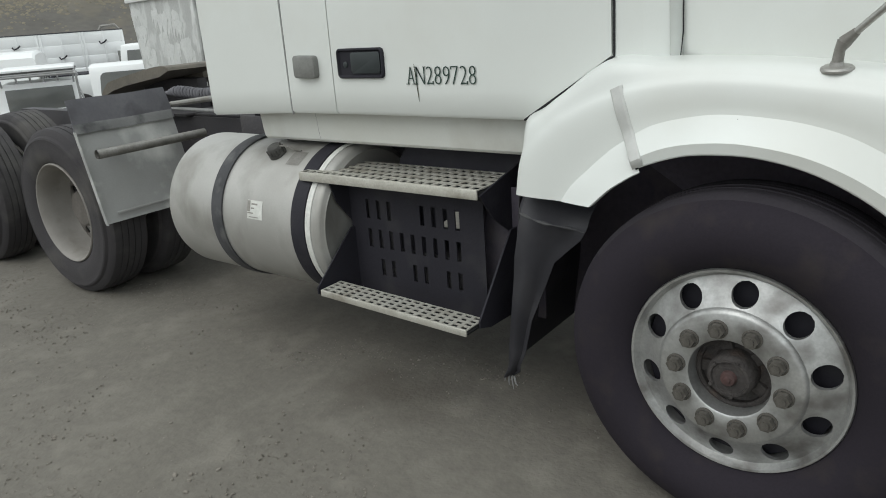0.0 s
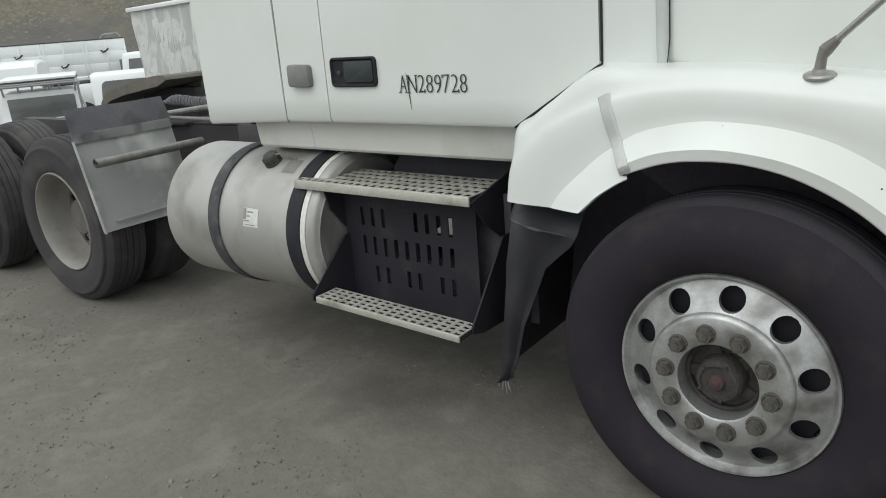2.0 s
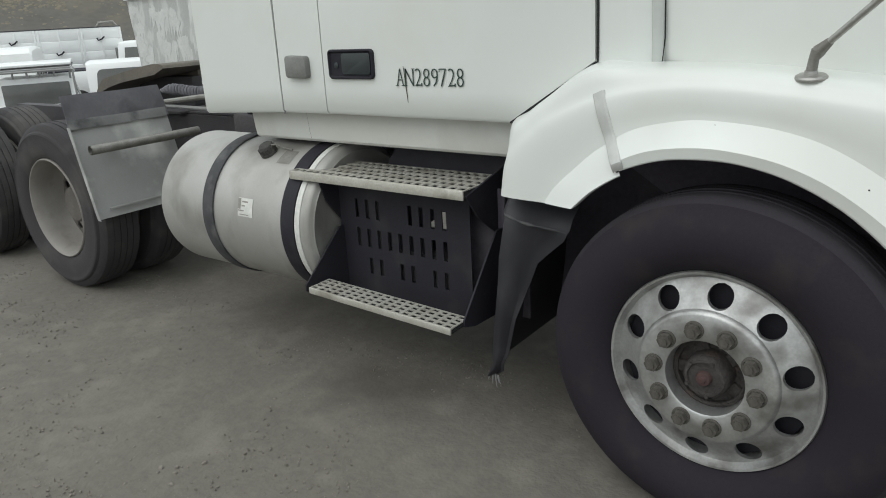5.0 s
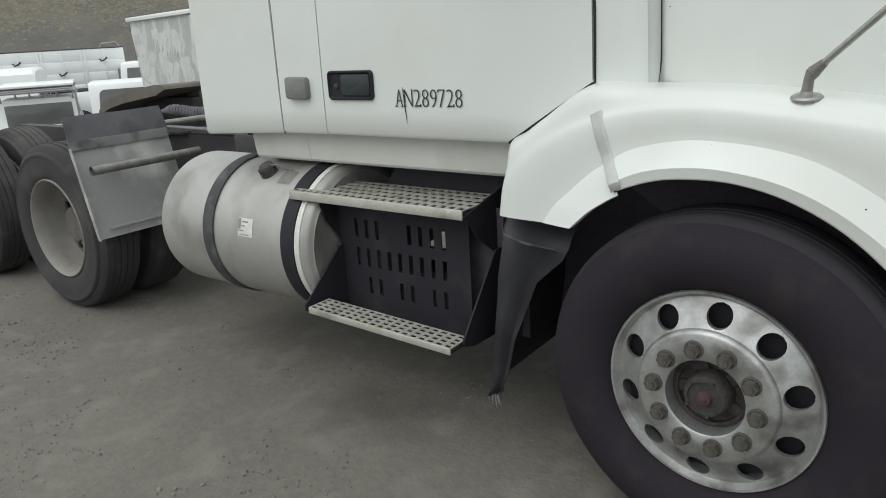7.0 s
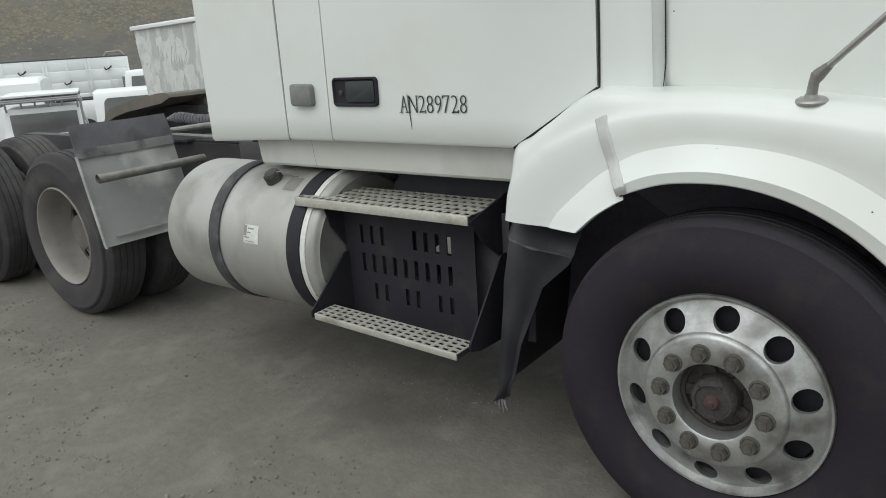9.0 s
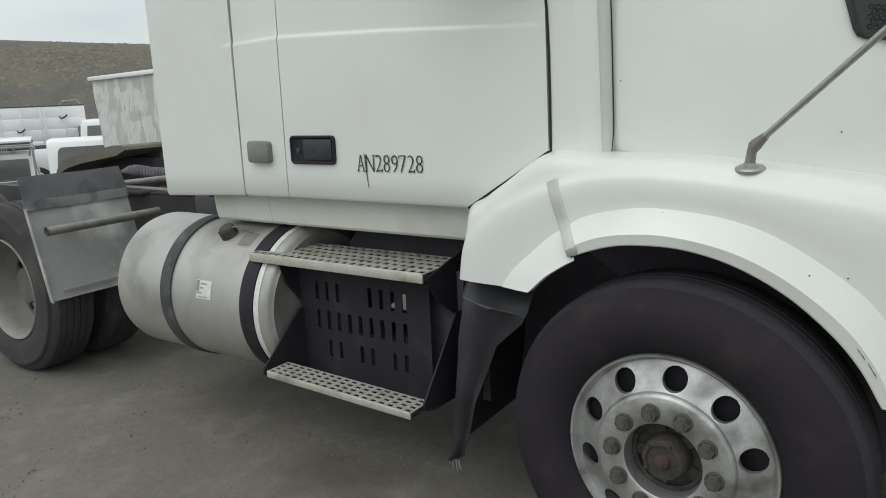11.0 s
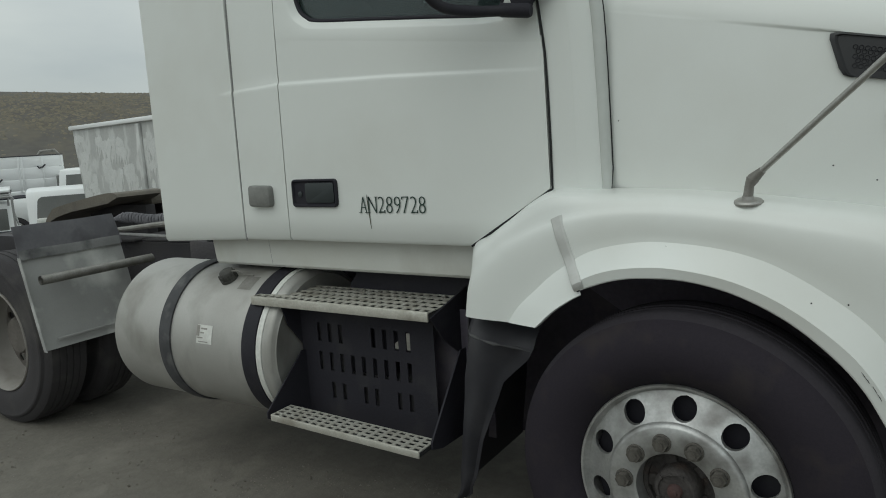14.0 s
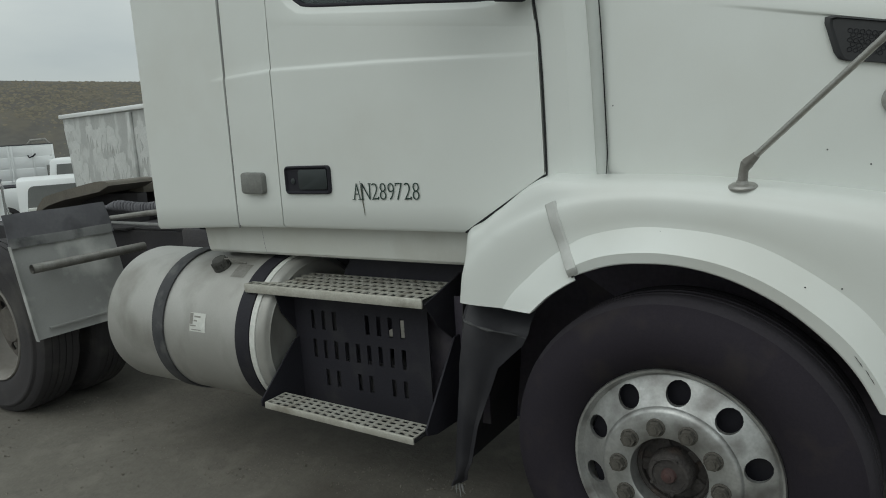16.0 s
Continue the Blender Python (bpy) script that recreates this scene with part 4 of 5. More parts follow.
rows.append([(x + 0.005, lerp(p[1], YC, 0.2), lerp(p[2], 1.45, 0.25)) for p in rows[-1] for x in (p[0],)])
rows.append([(p[0] - 0.03, lerp(p[1], YC, 0.5), lerp(p[2], 1.4, 0.9)) for p in rows[-1]])
loft(bm, rows)
part("bonnet", bm, WHITE, truck, "white sloping bonnet", 62)


# ---------------------------------------------------------------- front wings
def wing(side):
    # the lip's lower edge: ahead of the seam, and on the plain flange behind it
    L = [(-.365, .868), (-.313, .916), (-.256, .962), (-.196, 1.000), (-.143, 1.027), (-.05, 1.058), (.04, 1.069), (.15, 1.066), (.27, 1.037), (.39, .978), (.49, .899), (.56, .820), (.612, .730)]
    FLANGE = [(-.293, .901), (-.240, .951), (-.199, .980), (-.165, 1.001), (-.12, 1.024)] + L[5:]
    B = [(-.412, .894), (-.375, .947), (-.313, 1.006), (-.272, 1.043), (-.23, 1.075), (-.141, 1.128), (-.03, 1.156), (.076, 1.163), (.242, 1.145), (.381, 1.097), (.545, .99), (.632, .885), (.703, .735)]
    S = [(-.576, .896), (-.558, 1.0), (-.515, 1.072), (-.469, 1.113), (-.42, 1.150), (-.28, 1.215), (-.12, 1.250), (.05, 1.258), (.22, 1.246), (.40, 1.222), (.62, 1.180), (.85, 1.10), (.95, .95)]
    H = [(-.585, .896, .06), (-.572, 1.01, .05), (-.5965, 1.1088, .012), (-.526, 1.155, .0105), (-.4555, 1.2010, .009), (-.3005, 1.2980, .010), (-.16, 1.298, .045), (.05, 1.294, .055), (.22, 1.283, .058), (.40, 1.264, .062), (.62, 1.235, .068), (.88, 1.18, .10), (1.15, 1.0, .25)]

    def at(P, y):
        return [(p[0], y if len(p) < 3 else p[2], p[1]) for p in P]

    def mid(P, Q, t, y):
        return [(lerp(p[0], q[0], t), y, lerp(p[1], q[1], t)) for p, q in zip(P, Q)]

    def fold(extra):
        """The lip's fold, which stands proud of the flange."""
        return [(lerp(p[0], q[0], .35 + extra), -.187 + extra * .07, lerp(p[1], q[1], .35 + extra)) for p, q in zip(L, B)]
    s2 = [(lerp(p[0], q[0], .35), lerp(-.112, q[2], .17), lerp(p[1], q[1], .76)) for p, q in zip(S, H)]
    s3 = [(lerp(p[0], q[0], .72), lerp(-.112, q[2], .58), lerp(p[1], q[1], .965)) for p, q in zip(S, H)]
    # the seam lies in one slanting plane
    SEAM_N, SEAM_D = Vector((-.8725, -.4124, -.2621)), -.0624
    shoulder = [mid(B, S, .12, -.1265), mid(B, S, .5, -.127), mid(B, S, .82, -.122), at(S, -.110), s2, s3, at(H, 0)]
    curves = [at(L, -.150), at(L, -.178), mid(L, B, .04, -.1815), fold(0), fold(.03), mid(L, B, .90, -.1365), mid(L, B, 1.0, -.1280)] + shoulder
    plain = [at(FLANGE, -.150), at(FLANGE, -.176), mid(FLANGE, B, .03, -.1800), mid(FLANGE, B, .35, -.1655), mid(FLANGE, B, .38, -.1642), mid(FLANGE, B, .90, -.1365), mid(FLANGE, B, 1.0, -.1280)] + shoulder
    n = 96
    bm = bmesh.new()
    for lines, behind in ((curves, False), (plain, True)):
        half = bmesh.new()
        rows = [spline(c, n) for c in lines]
        # the shoulder is rounded over softly from the side to the ledge
        soft = [spline([r[k] for r in rows[7:]], 22) for k in range(n)]
        loft(half, rows[:7] + [[c[j] for c in soft] for j in range(22)])
        bmesh.ops.bisect_plane(half, geom=half.verts[:] + half.edges[:] + half.faces[:], plane_co=SEAM_N * (SEAM_D / SEAM_N.length_squared), plane_no=SEAM_N, clear_outer=not behind, clear_inner=behind)
        made = {v: bm.verts.new(v.co if side > 0 else (v.co.x, 2 * YC - v.co.y, v.co.z)) for v in half.verts}
        for f in half.faces:
            bm.faces.new([made[v] for v in (f.verts if side > 0 else reversed(f.verts[:]))])
        half.free()
    bmesh.ops.remove_doubles(bm, verts=bm.verts[:], dist=0.0004)
    wing_ob = part("front_wing", bm, WHITE, truck, "white flared front wing over the wheel", 24)
    # the seam strip across the wing
    path = []
    for c in (1, 3, 6, 8, 10):
        d = spline(curves[c], 221)
        i = min(range(30, 110), key=lambda j: abs(SEAM_N.dot(d[j]) - SEAM_D))
        path.append((d[i], (d[i + 3] - d[i - 3]).normalized()))
    along = sum((d for p, d in path), Vector()).normalized()
    path = [(p, along) for p in spline([p for p, d in path], 15)]
    bm = bmesh.new()
    for_rows = []
    for j, (p, d) in enumerate(path):
        w = lerp(0.0150, 0.0180, j / 14)
        out = Vector((-.15, -1, .30)).normalized()
        rr = [p - d * w, p - d * w + out * .006, p - d * (w - .004) + out * .0085, p + d * (w - .006) + out * .0085, p + d * w + out * .004, p + d * w]
        for_rows.append([(q[0], q[1] if side > 0 else 2 * YC - q[1], q[2]) for q in rr])
    loft(bm, for_rows)
    part("wing_seam", bm, SEAL, wing_ob, "grey seam strip across the wing")
    bm = bmesh.new()
    p, d = path[0]
    ends = [p - d * .012 + Vector((0, .004, .006)), p + d * .016 + Vector((0, .004, .012))]
    tube(bm, [(q.x, q.y if side > 0 else 2 * YC - q.y, q.z) for q in ends], .0085, 8)
    part("seam_end", bm, GAP, wing_ob, "dark open end of the seam")
    # low raised edge where the tilting front meets the fixed fairing
    bm = bmesh.new()
    line = [(x, y if side > 0 else 2 * YC - y, z) for x, y, z in ((-.243, -.084, 1.236), (-.226, -.064, 1.250), (-.183, -.024, 1.268), (-.133, .016, 1.279), (-.115, .028, 1.281))]
    tube(bm, spline(line, 20), 0.0135, 14)
    part("raised_edge", bm, WHITE, wing_ob)
    # dark liner inside the arch
    bm = bmesh.new()
    rows = []
    for y in (-.100, .15, .45):
        yy = y if side > 0 else 2 * YC - y
        rows.append([(0.06 + 0.655 * math.cos(a), yy, 0.44 + 0.655 * math.sin(a)) for a in (radians(12 + 122 * k / 40) for k in range(41))])
    rows.append([(0.06 + 0.3 * (p[0] - 0.06) / 0.655, p[1], 0.75) for p in rows[-1]])
    loft(bm, rows)
    part("arch_liner", bm, LINER, wing_ob, "black plastic wheel arch liner, coloured paler for hazy shade")
    # splash guard behind the wheel
    bm = bmesh.new()
    face = [(.905, -.60, -.352, .02), (.885, -.606, -.352, -.012), (.862, -.610, -.356, -.040), (.838, -.612, -.360, -.054), (.828, -.613, -.366, -.064), (.800, -.616, -.380, -.060), (.735, -.624, -.425, -.058), (.666, -.633, -.474, -.060),
            (.583, -.640, -.507, -.058), (.44, -.652, -.565, -.054), (.30, -.667, -.598, -.05), (.25, -.672, -.625, -.046), (.225, -.682, -.63, -.044), (.195, -.69, -.672, -.04)]
    slants = (-.010, -.025, -.040, -.048, -.050, -.045, -.020)
    rows, ridge = [], []
    for j, (z, xa, xb, y) in enumerate(face):
        r = []
        for k in range(11):
            t = k / 10
            dip = -.022 * math.sin(math.pi * min(1, t * 1.25)) * (1 if j > 2 else .3) + .004 * math.sin(7 * t + 1.7 * j)
            slant = t * (slants[j] if j < 7 else 0)
            yy = y + dip + (.03 if k == 0 else 0)
            r.append((lerp(xa, xb, t), yy if side > 0 else 2 * YC - yy, z + slant + .003 * math.sin(5 * t + j)))
        rows.append(r)
        if j == 4:
            ridge = [(p[0], (p[1] if side > 0 else 2 * YC - p[1]) + .001, p[2]) for p in r]
    loft(bm, rows)
    y0, y1 = (-.03, .458) if side > 0 else (2 * YC + .03, 2 * YC - .458)
    rows = [[(x, y, z) for x, z in ((-.615, .90), (-.625, .70), (-.64, .5), (-.67, .25))] for y in (y0, y1)]
    loft(bm, rows)
    solid(bm, .004)
    part("splash_guard", bm, DUSTY, wing_ob, "black plastic splash guard with a torn lower tip")
    bm = bmesh.new()
    tube(bm, [(x, y if side > 0 else 2 * YC - y, z) for x, y, z in ridge], [0.002 + 0.0022 * (k % 3) for k in range(10)] + [0.004], 7)
    part("scuffed_ridge", bm, STRAP_GREY, wing_ob, "scuffed grey ridge of the splash guard")
    bm = bmesh.new()
    for k in range(4):
        y = -.042 - .003 * k
        y = y if side > 0 else 2 * YC - y
        tube(bm, [(-.683 + .012 * k, y, .206), (-.690 + .016 * k, y, .186 - .006 * (k % 2)), (-.694 + .02 * k, y, .172 - .01 * (k % 3))], [.004, .003, .001], 6)
    part("torn_edge", bm, STRIP, wing_ob, "frayed grey lower tip of the splash guard")
    return wing_ob


wing(1)
wing(-1)
# front end below the bonnet: plain dark bumper mass
bm = bmesh.new()
box(bm, 0.93, 1.30, -0.08, 2 * YC + 0.08, 0.42, 0.86, 0.06)
part("bumper", bm, BLACK, truck, "dark front bumper")

# ---------------------------------------------------------------- fuel tank
TY, TZ, TR = 0.211, 0.626, 0.330
ALONG = Matrix.Rotation(radians(90), 4, "Z")        # local depth runs towards the truck's rear


def tank_m(x):
    return Matrix.Translation((x, TY, TZ)) @ ALONG


bm = bmesh.new()
lathe(bm, [(0.0005, 0.004), (0.20, 0.006), (0.285, 0.002), (0.300, -0.006), (0.306, 0.0), (TR - 0.012, 0.003), (TR - 0.003, 0.012), (TR, 0.028), (TR, 1.0), (TR - 0.006, 1.022), (TR - 0.03, 1.04), (0.0005, 1.06)], tank_m(-1.490), 96)
tank = part("fuel_tank", bm, TANK, truck, "dull weathered aluminium cylindrical fuel tank", 40)
for a, b in ((-2.098, -2.171), (-1.569, -1.647)):
    bm = bmesh.new()
    lathe(bm, [(TR + 0.001, 0.0), (TR + 0.008, 0.001), (TR + 0.009, 0.006), (TR + 0.009, a - b - 0.006), (TR + 0.008, a - b - 0.001), (TR + 0.001, a - b)], tank_m(a), 96)
    part("tank_strap", bm, STRAP_GREY if a < -2 else BLACK, tank, "greyed rubber tank strap" if a < -2 else "black rubber-lined tank strap")
bm = bmesh.new()
lathe(bm, [(TR + 0.001, 0.0), (TR + 0.004, 0.001), (TR + 0.004, 0.028), (TR + 0.001, 0.029)], tank_m(-1.538), 96)
part("strap_edge", bm, STICKER, tank, "metal strap edge, coloured white for its shine")
# filler neck and cap, leaning outwards
up = Vector((0, -0.475, 0.88))
bm = bmesh.new()
c0 = Vector((-1.872, TY, TZ)) + up * (TR - 0.01)
tube(bm, [c0, c0 + up * 0.02], 0.040, 24)
tube(bm, [c0 + up * 0.02, c0 + up * 0.044, c0 + up * 0.053, c0 + up * 0.058], [0.034, 0.034, 0.029, 0.018], 24)
for k in range(8):
    a = k * math.pi / 4
    q = up.orthogonal().normalized()
    d = q * math.cos(a) + up.cross(q) * math.sin(a)
    tube(bm, [c0 + up * 0.021 + d * 0.034, c0 + up * 0.044 + d * 0.034], 0.006, 6)
part("filler_cap", bm, CAP, tank, "grimy grey ribbed filler cap")
bm = bmesh.new()
q = Vector((1, 0, 0))
tube(bm, [c0 + up * 0.05, c0 + up * 0.055 + q * 0.05 + Vector((0, .02, .0)), c0 + up * 0.02 + q * 0.085 + Vector((0, .03, .01)), c0 + up * 0.014 + q * 0.12 + Vector((0, .03, .012))], 0.004, 6)
part("cap_chain", bm, PIPE, tank, "short cap chain")


def on_tank(x, ang, lift=0.0):
    """A place on the tank's skin; ang in degrees up from level, on the outer side."""
    a = radians(ang)
    return Vector((x, TY - (TR + lift) * math.cos(a), TZ + (TR + lift) * math.sin(a)))


def tank_patch(name, x0, x1, a0, a1, lift, mat, label):
    b = bmesh.new()
    loft(b, [[on_tank(lerp(x0, x1, i / 6), lerp(a0, a1, k / 6), lift) for i in range(7)] for k in range(7)])
    return part(name, b, mat, tank, label)


patch = tank_patch("tank_sticker", -1.928, -1.832, 7, 21, 0.0015, STICKER, "worn white printed sticker")
bm = bmesh.new()
for a0, a1, x0, x1 in ((12.5, 20.6, -1.927, -1.908), (17.6, 18.8, -1.900, -1.862), (14.6, 15.6, -1.902, -1.880), (11.0, 11.8, -1.924, -1.886), (8.2, 8.8, -1.915, -1.855)):
    loft(bm, [[on_tank(lerp(x0, x1, i / 3), a, 0.003) for i in range(4)] for a in (a0, a1)])
part("sticker_print", bm, PRINT, tank, "grey print that cannot be read")
tank_patch("tank_label", -1.78, -1.70, 52, 66, 0.0015, PIPE, "faded grey label beside the cap")


# ---------------------------------------------------------------- steps
def perforated(bm, x0, x1, y0, y1, z, nx, ny, hole, thick):
    """A tread plate with rows of through holes."""
    def cuts(a, b, n):
        w = (b - a) / n
        c = []
        for k in range(n):
            m = a + w * (k + 0.5)
            c += [m - w * hole / 2, m + w * hole / 2]
        return [a] + c + [b]
    xs, ys = cuts(x0, x1, nx), cuts(y0, y1, ny)
    g = {}

    def v(i, j):
        if (i, j) not in g:
            g[i, j] = bm.verts.new((xs[i], ys[j], z))
        return g[i, j]
    for i in range(len(xs) - 1):
        for j in range(len(ys) - 1):
            if i % 2 == 1 and j % 2 == 1:
                continue
            bm.faces.new((v(i, j), v(i + 1, j), v(i + 1, j + 1), v(i, j + 1)))
    solid(bm, thick)


def step(x0, x1, y0, y1, z, nx, ny, face, tilt, label):
    bm = bmesh.new()
    perforated(bm, x0, x1, y0 + 0.004, y1, z - 0.001, nx, ny, 0.62, 0.004)
    box(bm, x0, x1, y0, y0 + 0.008, z - face, z, 0.0025)
    box(bm, x0, x0 + 0.006, y0 + 0.01, y1 - 0.01, z - face, z - 0.005)
    c = Matrix.Translation(((x0 + x1) / 2, 0, z)) @ Matrix.Rotation(radians(tilt), 4, "Y") @ Matrix.Translation((-(x0 + x1) / 2, 0, -z))
    bmesh.ops.transform(bm, verts=bm.verts[:], matrix=c)
    tread = part("step", bm, STEEL, truck, label)
    bm = bmesh.new()
    box(bm, x0 + 0.008, x1 - 0.008, y0 + 0.012, y1 - 0.008, z - face - 0.004, z - face + 0.002)
    box(bm, x0 + 0.008, x1 - 0.008, y1 - 0.007, y1 - 0.001, z - face, z - 0.006)
    bmesh.ops.transform(bm, verts=bm.verts[:], matrix=c)
    part("tread_tray", bm, GAP, tread, "dark sheets added under the tread for the shade in its holes")
    return tread


step(-1.622, -0.757, -0.066, 0.200, 0.882, 22, 5, 0.036, 0.0, "perforated aluminium upper step tread")
step(-1.433, -0.739, -0.200, -0.085, 0.4385, 18, 4, 0.026, 2.0, "perforated aluminium lower step tread")
# slotted plate between the steps
bm = bmesh.new()
PX0, PX1, PZ0, PZ1, PY = -1.470, -0.815, 0.33, 0.86, 0.06
cols = 9
sx = [PX0] + [v for k in range(cols) for v in (lerp(-1.40, -0.905, (k + .5) / cols) - 0.010, lerp(-1.40, -0.905, (k + .5) / cols) + 0.010)] + [PX1]
sz = [PZ0, 0.445, 0.515, 0.562, 0.640, 0.684, 0.762, PZ1]
for i in range(len(sx) - 1):
    for j in range(len(sz) - 1):
        if i % 2 == 1 and j % 2 == 1 and not (j == 1 and (i // 2) % 3 == 0) and not (j == 5 and i // 2 in (3, 4)):
            continue
        vs = [bm.verts.new(p) for p in ((sx[i], PY, sz[j]), (sx[i + 1], PY, sz[j]), (sx[i + 1], PY, sz[j + 1]), (sx[i], PY, sz[j + 1]))]
        bm.faces.new(vs)
bmesh.ops.remove_doubles(bm, verts=bm.verts[:], dist=0.0002)
solid(bm, 0.006)
part("slotted_plate", bm, BLACK, truck, "black slotted cover plate between the steps")
# brackets that carry the steps
for x in (-1.545, -0.80):
    bm = bmesh.new()
    if x < -1:
        prism(bm, [(-0.055, 0.86), (0.06, 0.86), (0.06, 0.66), (-0.02, 0.76)], -1.475, -1.469, "x")
        prism(bm, [(0.03, 0.64), (0.06, 0.64), (0.06, 0.33), (-0.08, 0.37), (-0.19, 0.425), (-0.19, 0.45)], -1.462, -1.456, "x")
    else:
        prism(bm, [(-0.06, 0.86), (0.24, 0.93), (0.24, 0.60), (0.02, 0.76)], -0.755, -0.748, "x")
        prism(bm, [(0.10, 0.70), (0.24, 0.70), (0.24, 0.37), (-0.06, 0.385), (-0.125, 0.405), (-0.125, 0.43)], -0.737, -0.730, "x")
    part("step_bracket", bm, BLACK, truck, "black folded step bracket")
# unseen dark boxes put behind the slots, filling the space under the cab
bm = bmesh.new()
box(bm, -1.475, -1.27, 0.074, 0.40, 0.34, 0.80, 0.01)
box(bm, -1.265, -0.91, 0.078, 0.40, 0.34, 0.565, 0.01)
part("battery_box", bm, FRAME, truck, "black boxes added behind the slots")
bm = bmesh.new()
prism(bm, [(-1.265, 0.56), (-1.05, 0.56), (-1.035, 0.69), (-0.995, 0.715), (-0.975, 0.745), (-0.90, 0.752), (-0.90, 0.84), (-1.265, 0.84)], 0.085, 0.091)
part("battery_cover", bm, BLACK, truck, "black sheet added to block the view through all but two slots")
bm = bmesh.new()
prism(bm, [(-1.33, 0.80), (-0.64, 0.80), (-0.64, 0.948), (-1.27, 0.948), (-1.31, 0.90)], 0.205, 0.209)
part("frame_shield", bm, BLACK, truck, "dusty black shield behind the upper step")
bm = bmesh.new()
tube(bm, [(-1.75, 0.55, 0.375), (-1.72, 0.55, 0.375), (-0.90, 0.55, 0.375), (-0.87, 0.55, 0.375)], [0.09, 0.125, 0.125, 0.09], 20)
part("air_tank", bm, FRAME, truck, "black cylinder added to block the view through the lower slots")
bm = bmesh.new()
box(bm, -0.90, -0.62, 0.14, 0.15, 0.36, 0.845, 0.002)
part("side_cover", bm, ARCH, truck, "dark sheet added to close the gap beside the steps")
bm = bmesh.new()
box(bm, -0.72, 1.0, 0.455, 0.47, 0.26, 1.25, 0.002)
part("inner_wing", bm, ARCH, truck, "dark inner wing sheet added to close the view through the arch")
bm = bmesh.new()
box(bm, -2.0, -0.62, 0.21, 0.70, 0.945, 1.06, 0.01)
part("cab_underside", bm, LINER, truck, "dark cab underside")

# ---------------------------------------------------------------- guard plate ahead of the drive wheels, with its pipe
bm = bmesh.new()
rows = []
for x, z in ((-3.128, 0.492), (-3.135, 0.505), (-3.165, 0.62), (-3.20, 0.76), (-3.235, 0.90), (-3.258, 0.985)):
    rows.append([(x + 0.03, -0.128, z), (x + 0.004, -0.128, z), (x, -0.122, z)] + [(x, lerp(-0.12, 0.47, k / 10), z) for k in range(11)])
loft(bm, rows)
solid(bm, 0.004)
box(bm, -3.128, -3.118, -0.05, 0.47, 0.535, 0.549, 0.003)
guard = part("wheel_guard", bm, GUARD, truck, "scuffed grey plate guard ahead of the drive tyres")
bm = bmesh.new()
loft(bm, [[(x + 0.003 * math.sin(k * 0.8) * (z - 0.97) * 5, lerp(-0.125, 0.475 - 0.5 * (z - 0.975) * 0.3, k / 12), z + 0.002 * math.sin(k * 0.7)) for k in range(13)] for x, z in ((-3.250, 0.975), (-3.254, 1.03), (-3.262, 1.09), (-3.275, 1.148))])
solid(bm, 0.008)
part("retaining_strip", (lambda b: (loft(b, [[(x, lerp(-0.124, 0.46, k / 10), z + 0.0015 * math.sin(k * 0.9)) for k in range(11)] for x, z in ((-3.238, 0.972), (-3.240, 0.985), (-3.243, 1.012), (-3.247, 1.022))]), solid(b, 0.003))[1])(bmesh.new()), STRIP, guard, "dusty grey strip holding the flap")
part("rubber_flap", bm, FLAP, guard, "greyed black rubber flap along the guard's top")
bm = bmesh.new()
tube(bm, [(-3.10, -0.105, 0.872), (-3.10, 0.56, 0.876)], 0.0245, 20, False)
tube(bm, [(-3.10, 0.56, 0.876), (-3.10, -0.105, 0.872)], 0.019, 20, False)
for y in (0.05, 0.40):
    box(bm, -3.23, -3.10, y - 0.02, y + 0.02, 0.868, 0.880)
part("pipe", bm, PIPE, guard, "worn steel pipe across the guard")

# ---------------------------------------------------------------- coupling plate and hoses behind the cab
bm = bmesh.new()
cx, cz = -4.10, 1.185
prof = [(-0.34, -0.10), (-0.31, -0.068), (-0.25, -0.034), (-0.16, -0.008), (0.34, 0.012), (0.50, 0.0), (0.53, -0.03), (0.42, -0.065), (-0.14, -0.075), (-0.28, -0.11), (-0.38, -0.155)]
prof = [p[:2] for p in spline([(*p, 0) for p in prof[:7]], 25)] + [(0.42, -0.055), (0.0, -0.06), (-0.18, -0.075), (-0.27, -0.095), (-0.33, -0.118)]
m = Matrix.Translation((cx, 0, cz)) @ Matrix.Rotation(radians(-7), 4, "Y")
for x0, x1, y0, y1 in ((0, 0, 0.70, 1.04), (0, 0, 1.20, 1.54)):
    b0 = [bm.verts.new(m @ Vector((p[0], y0, p[1]))) for p in prof]
    b1 = [bm.verts.new(m @ Vector((p[0], y1, p[1]))) for p in prof]
    n = len(prof)
    bm.faces.new(b0), bm.faces.new(b1[::-1])
    for k in range(n):
        bm.faces.new((b0[k], b1[k], b1[(k + 1) % n], b0[(k + 1) % n]))
box(bm, cx - 0.05, cx + 0.42, 1.03, 1.21, cz - 0.045, cz + 0.018, 0.006)
plate = part("coupling_plate", bm, PLATE, truck, "greasy rust-brown trailer coupling plate")
bm = bmesh.new()
box(bm, cx - 0.20, cx + 0.44, 0.96, 1.04, 0.94, cz - 0.04, 0.01)
box(bm, cx - 0.12, cx + 0.16, 1.44, 1.54, 0.94, cz - 0.03, 0.01)
box(bm, cx - 0.55, cx + 0.7, 0.66, 0.82, 0.942, 0.96, 0.004)
box(bm, cx - 0.55, cx + 0.7, 1.42, 1.58, 0.942, 0.96, 0.004)
part("plate_stand", bm, FRAME, plate, "black plate brackets, one widened to fill the shade below")
bm = bmesh.new()
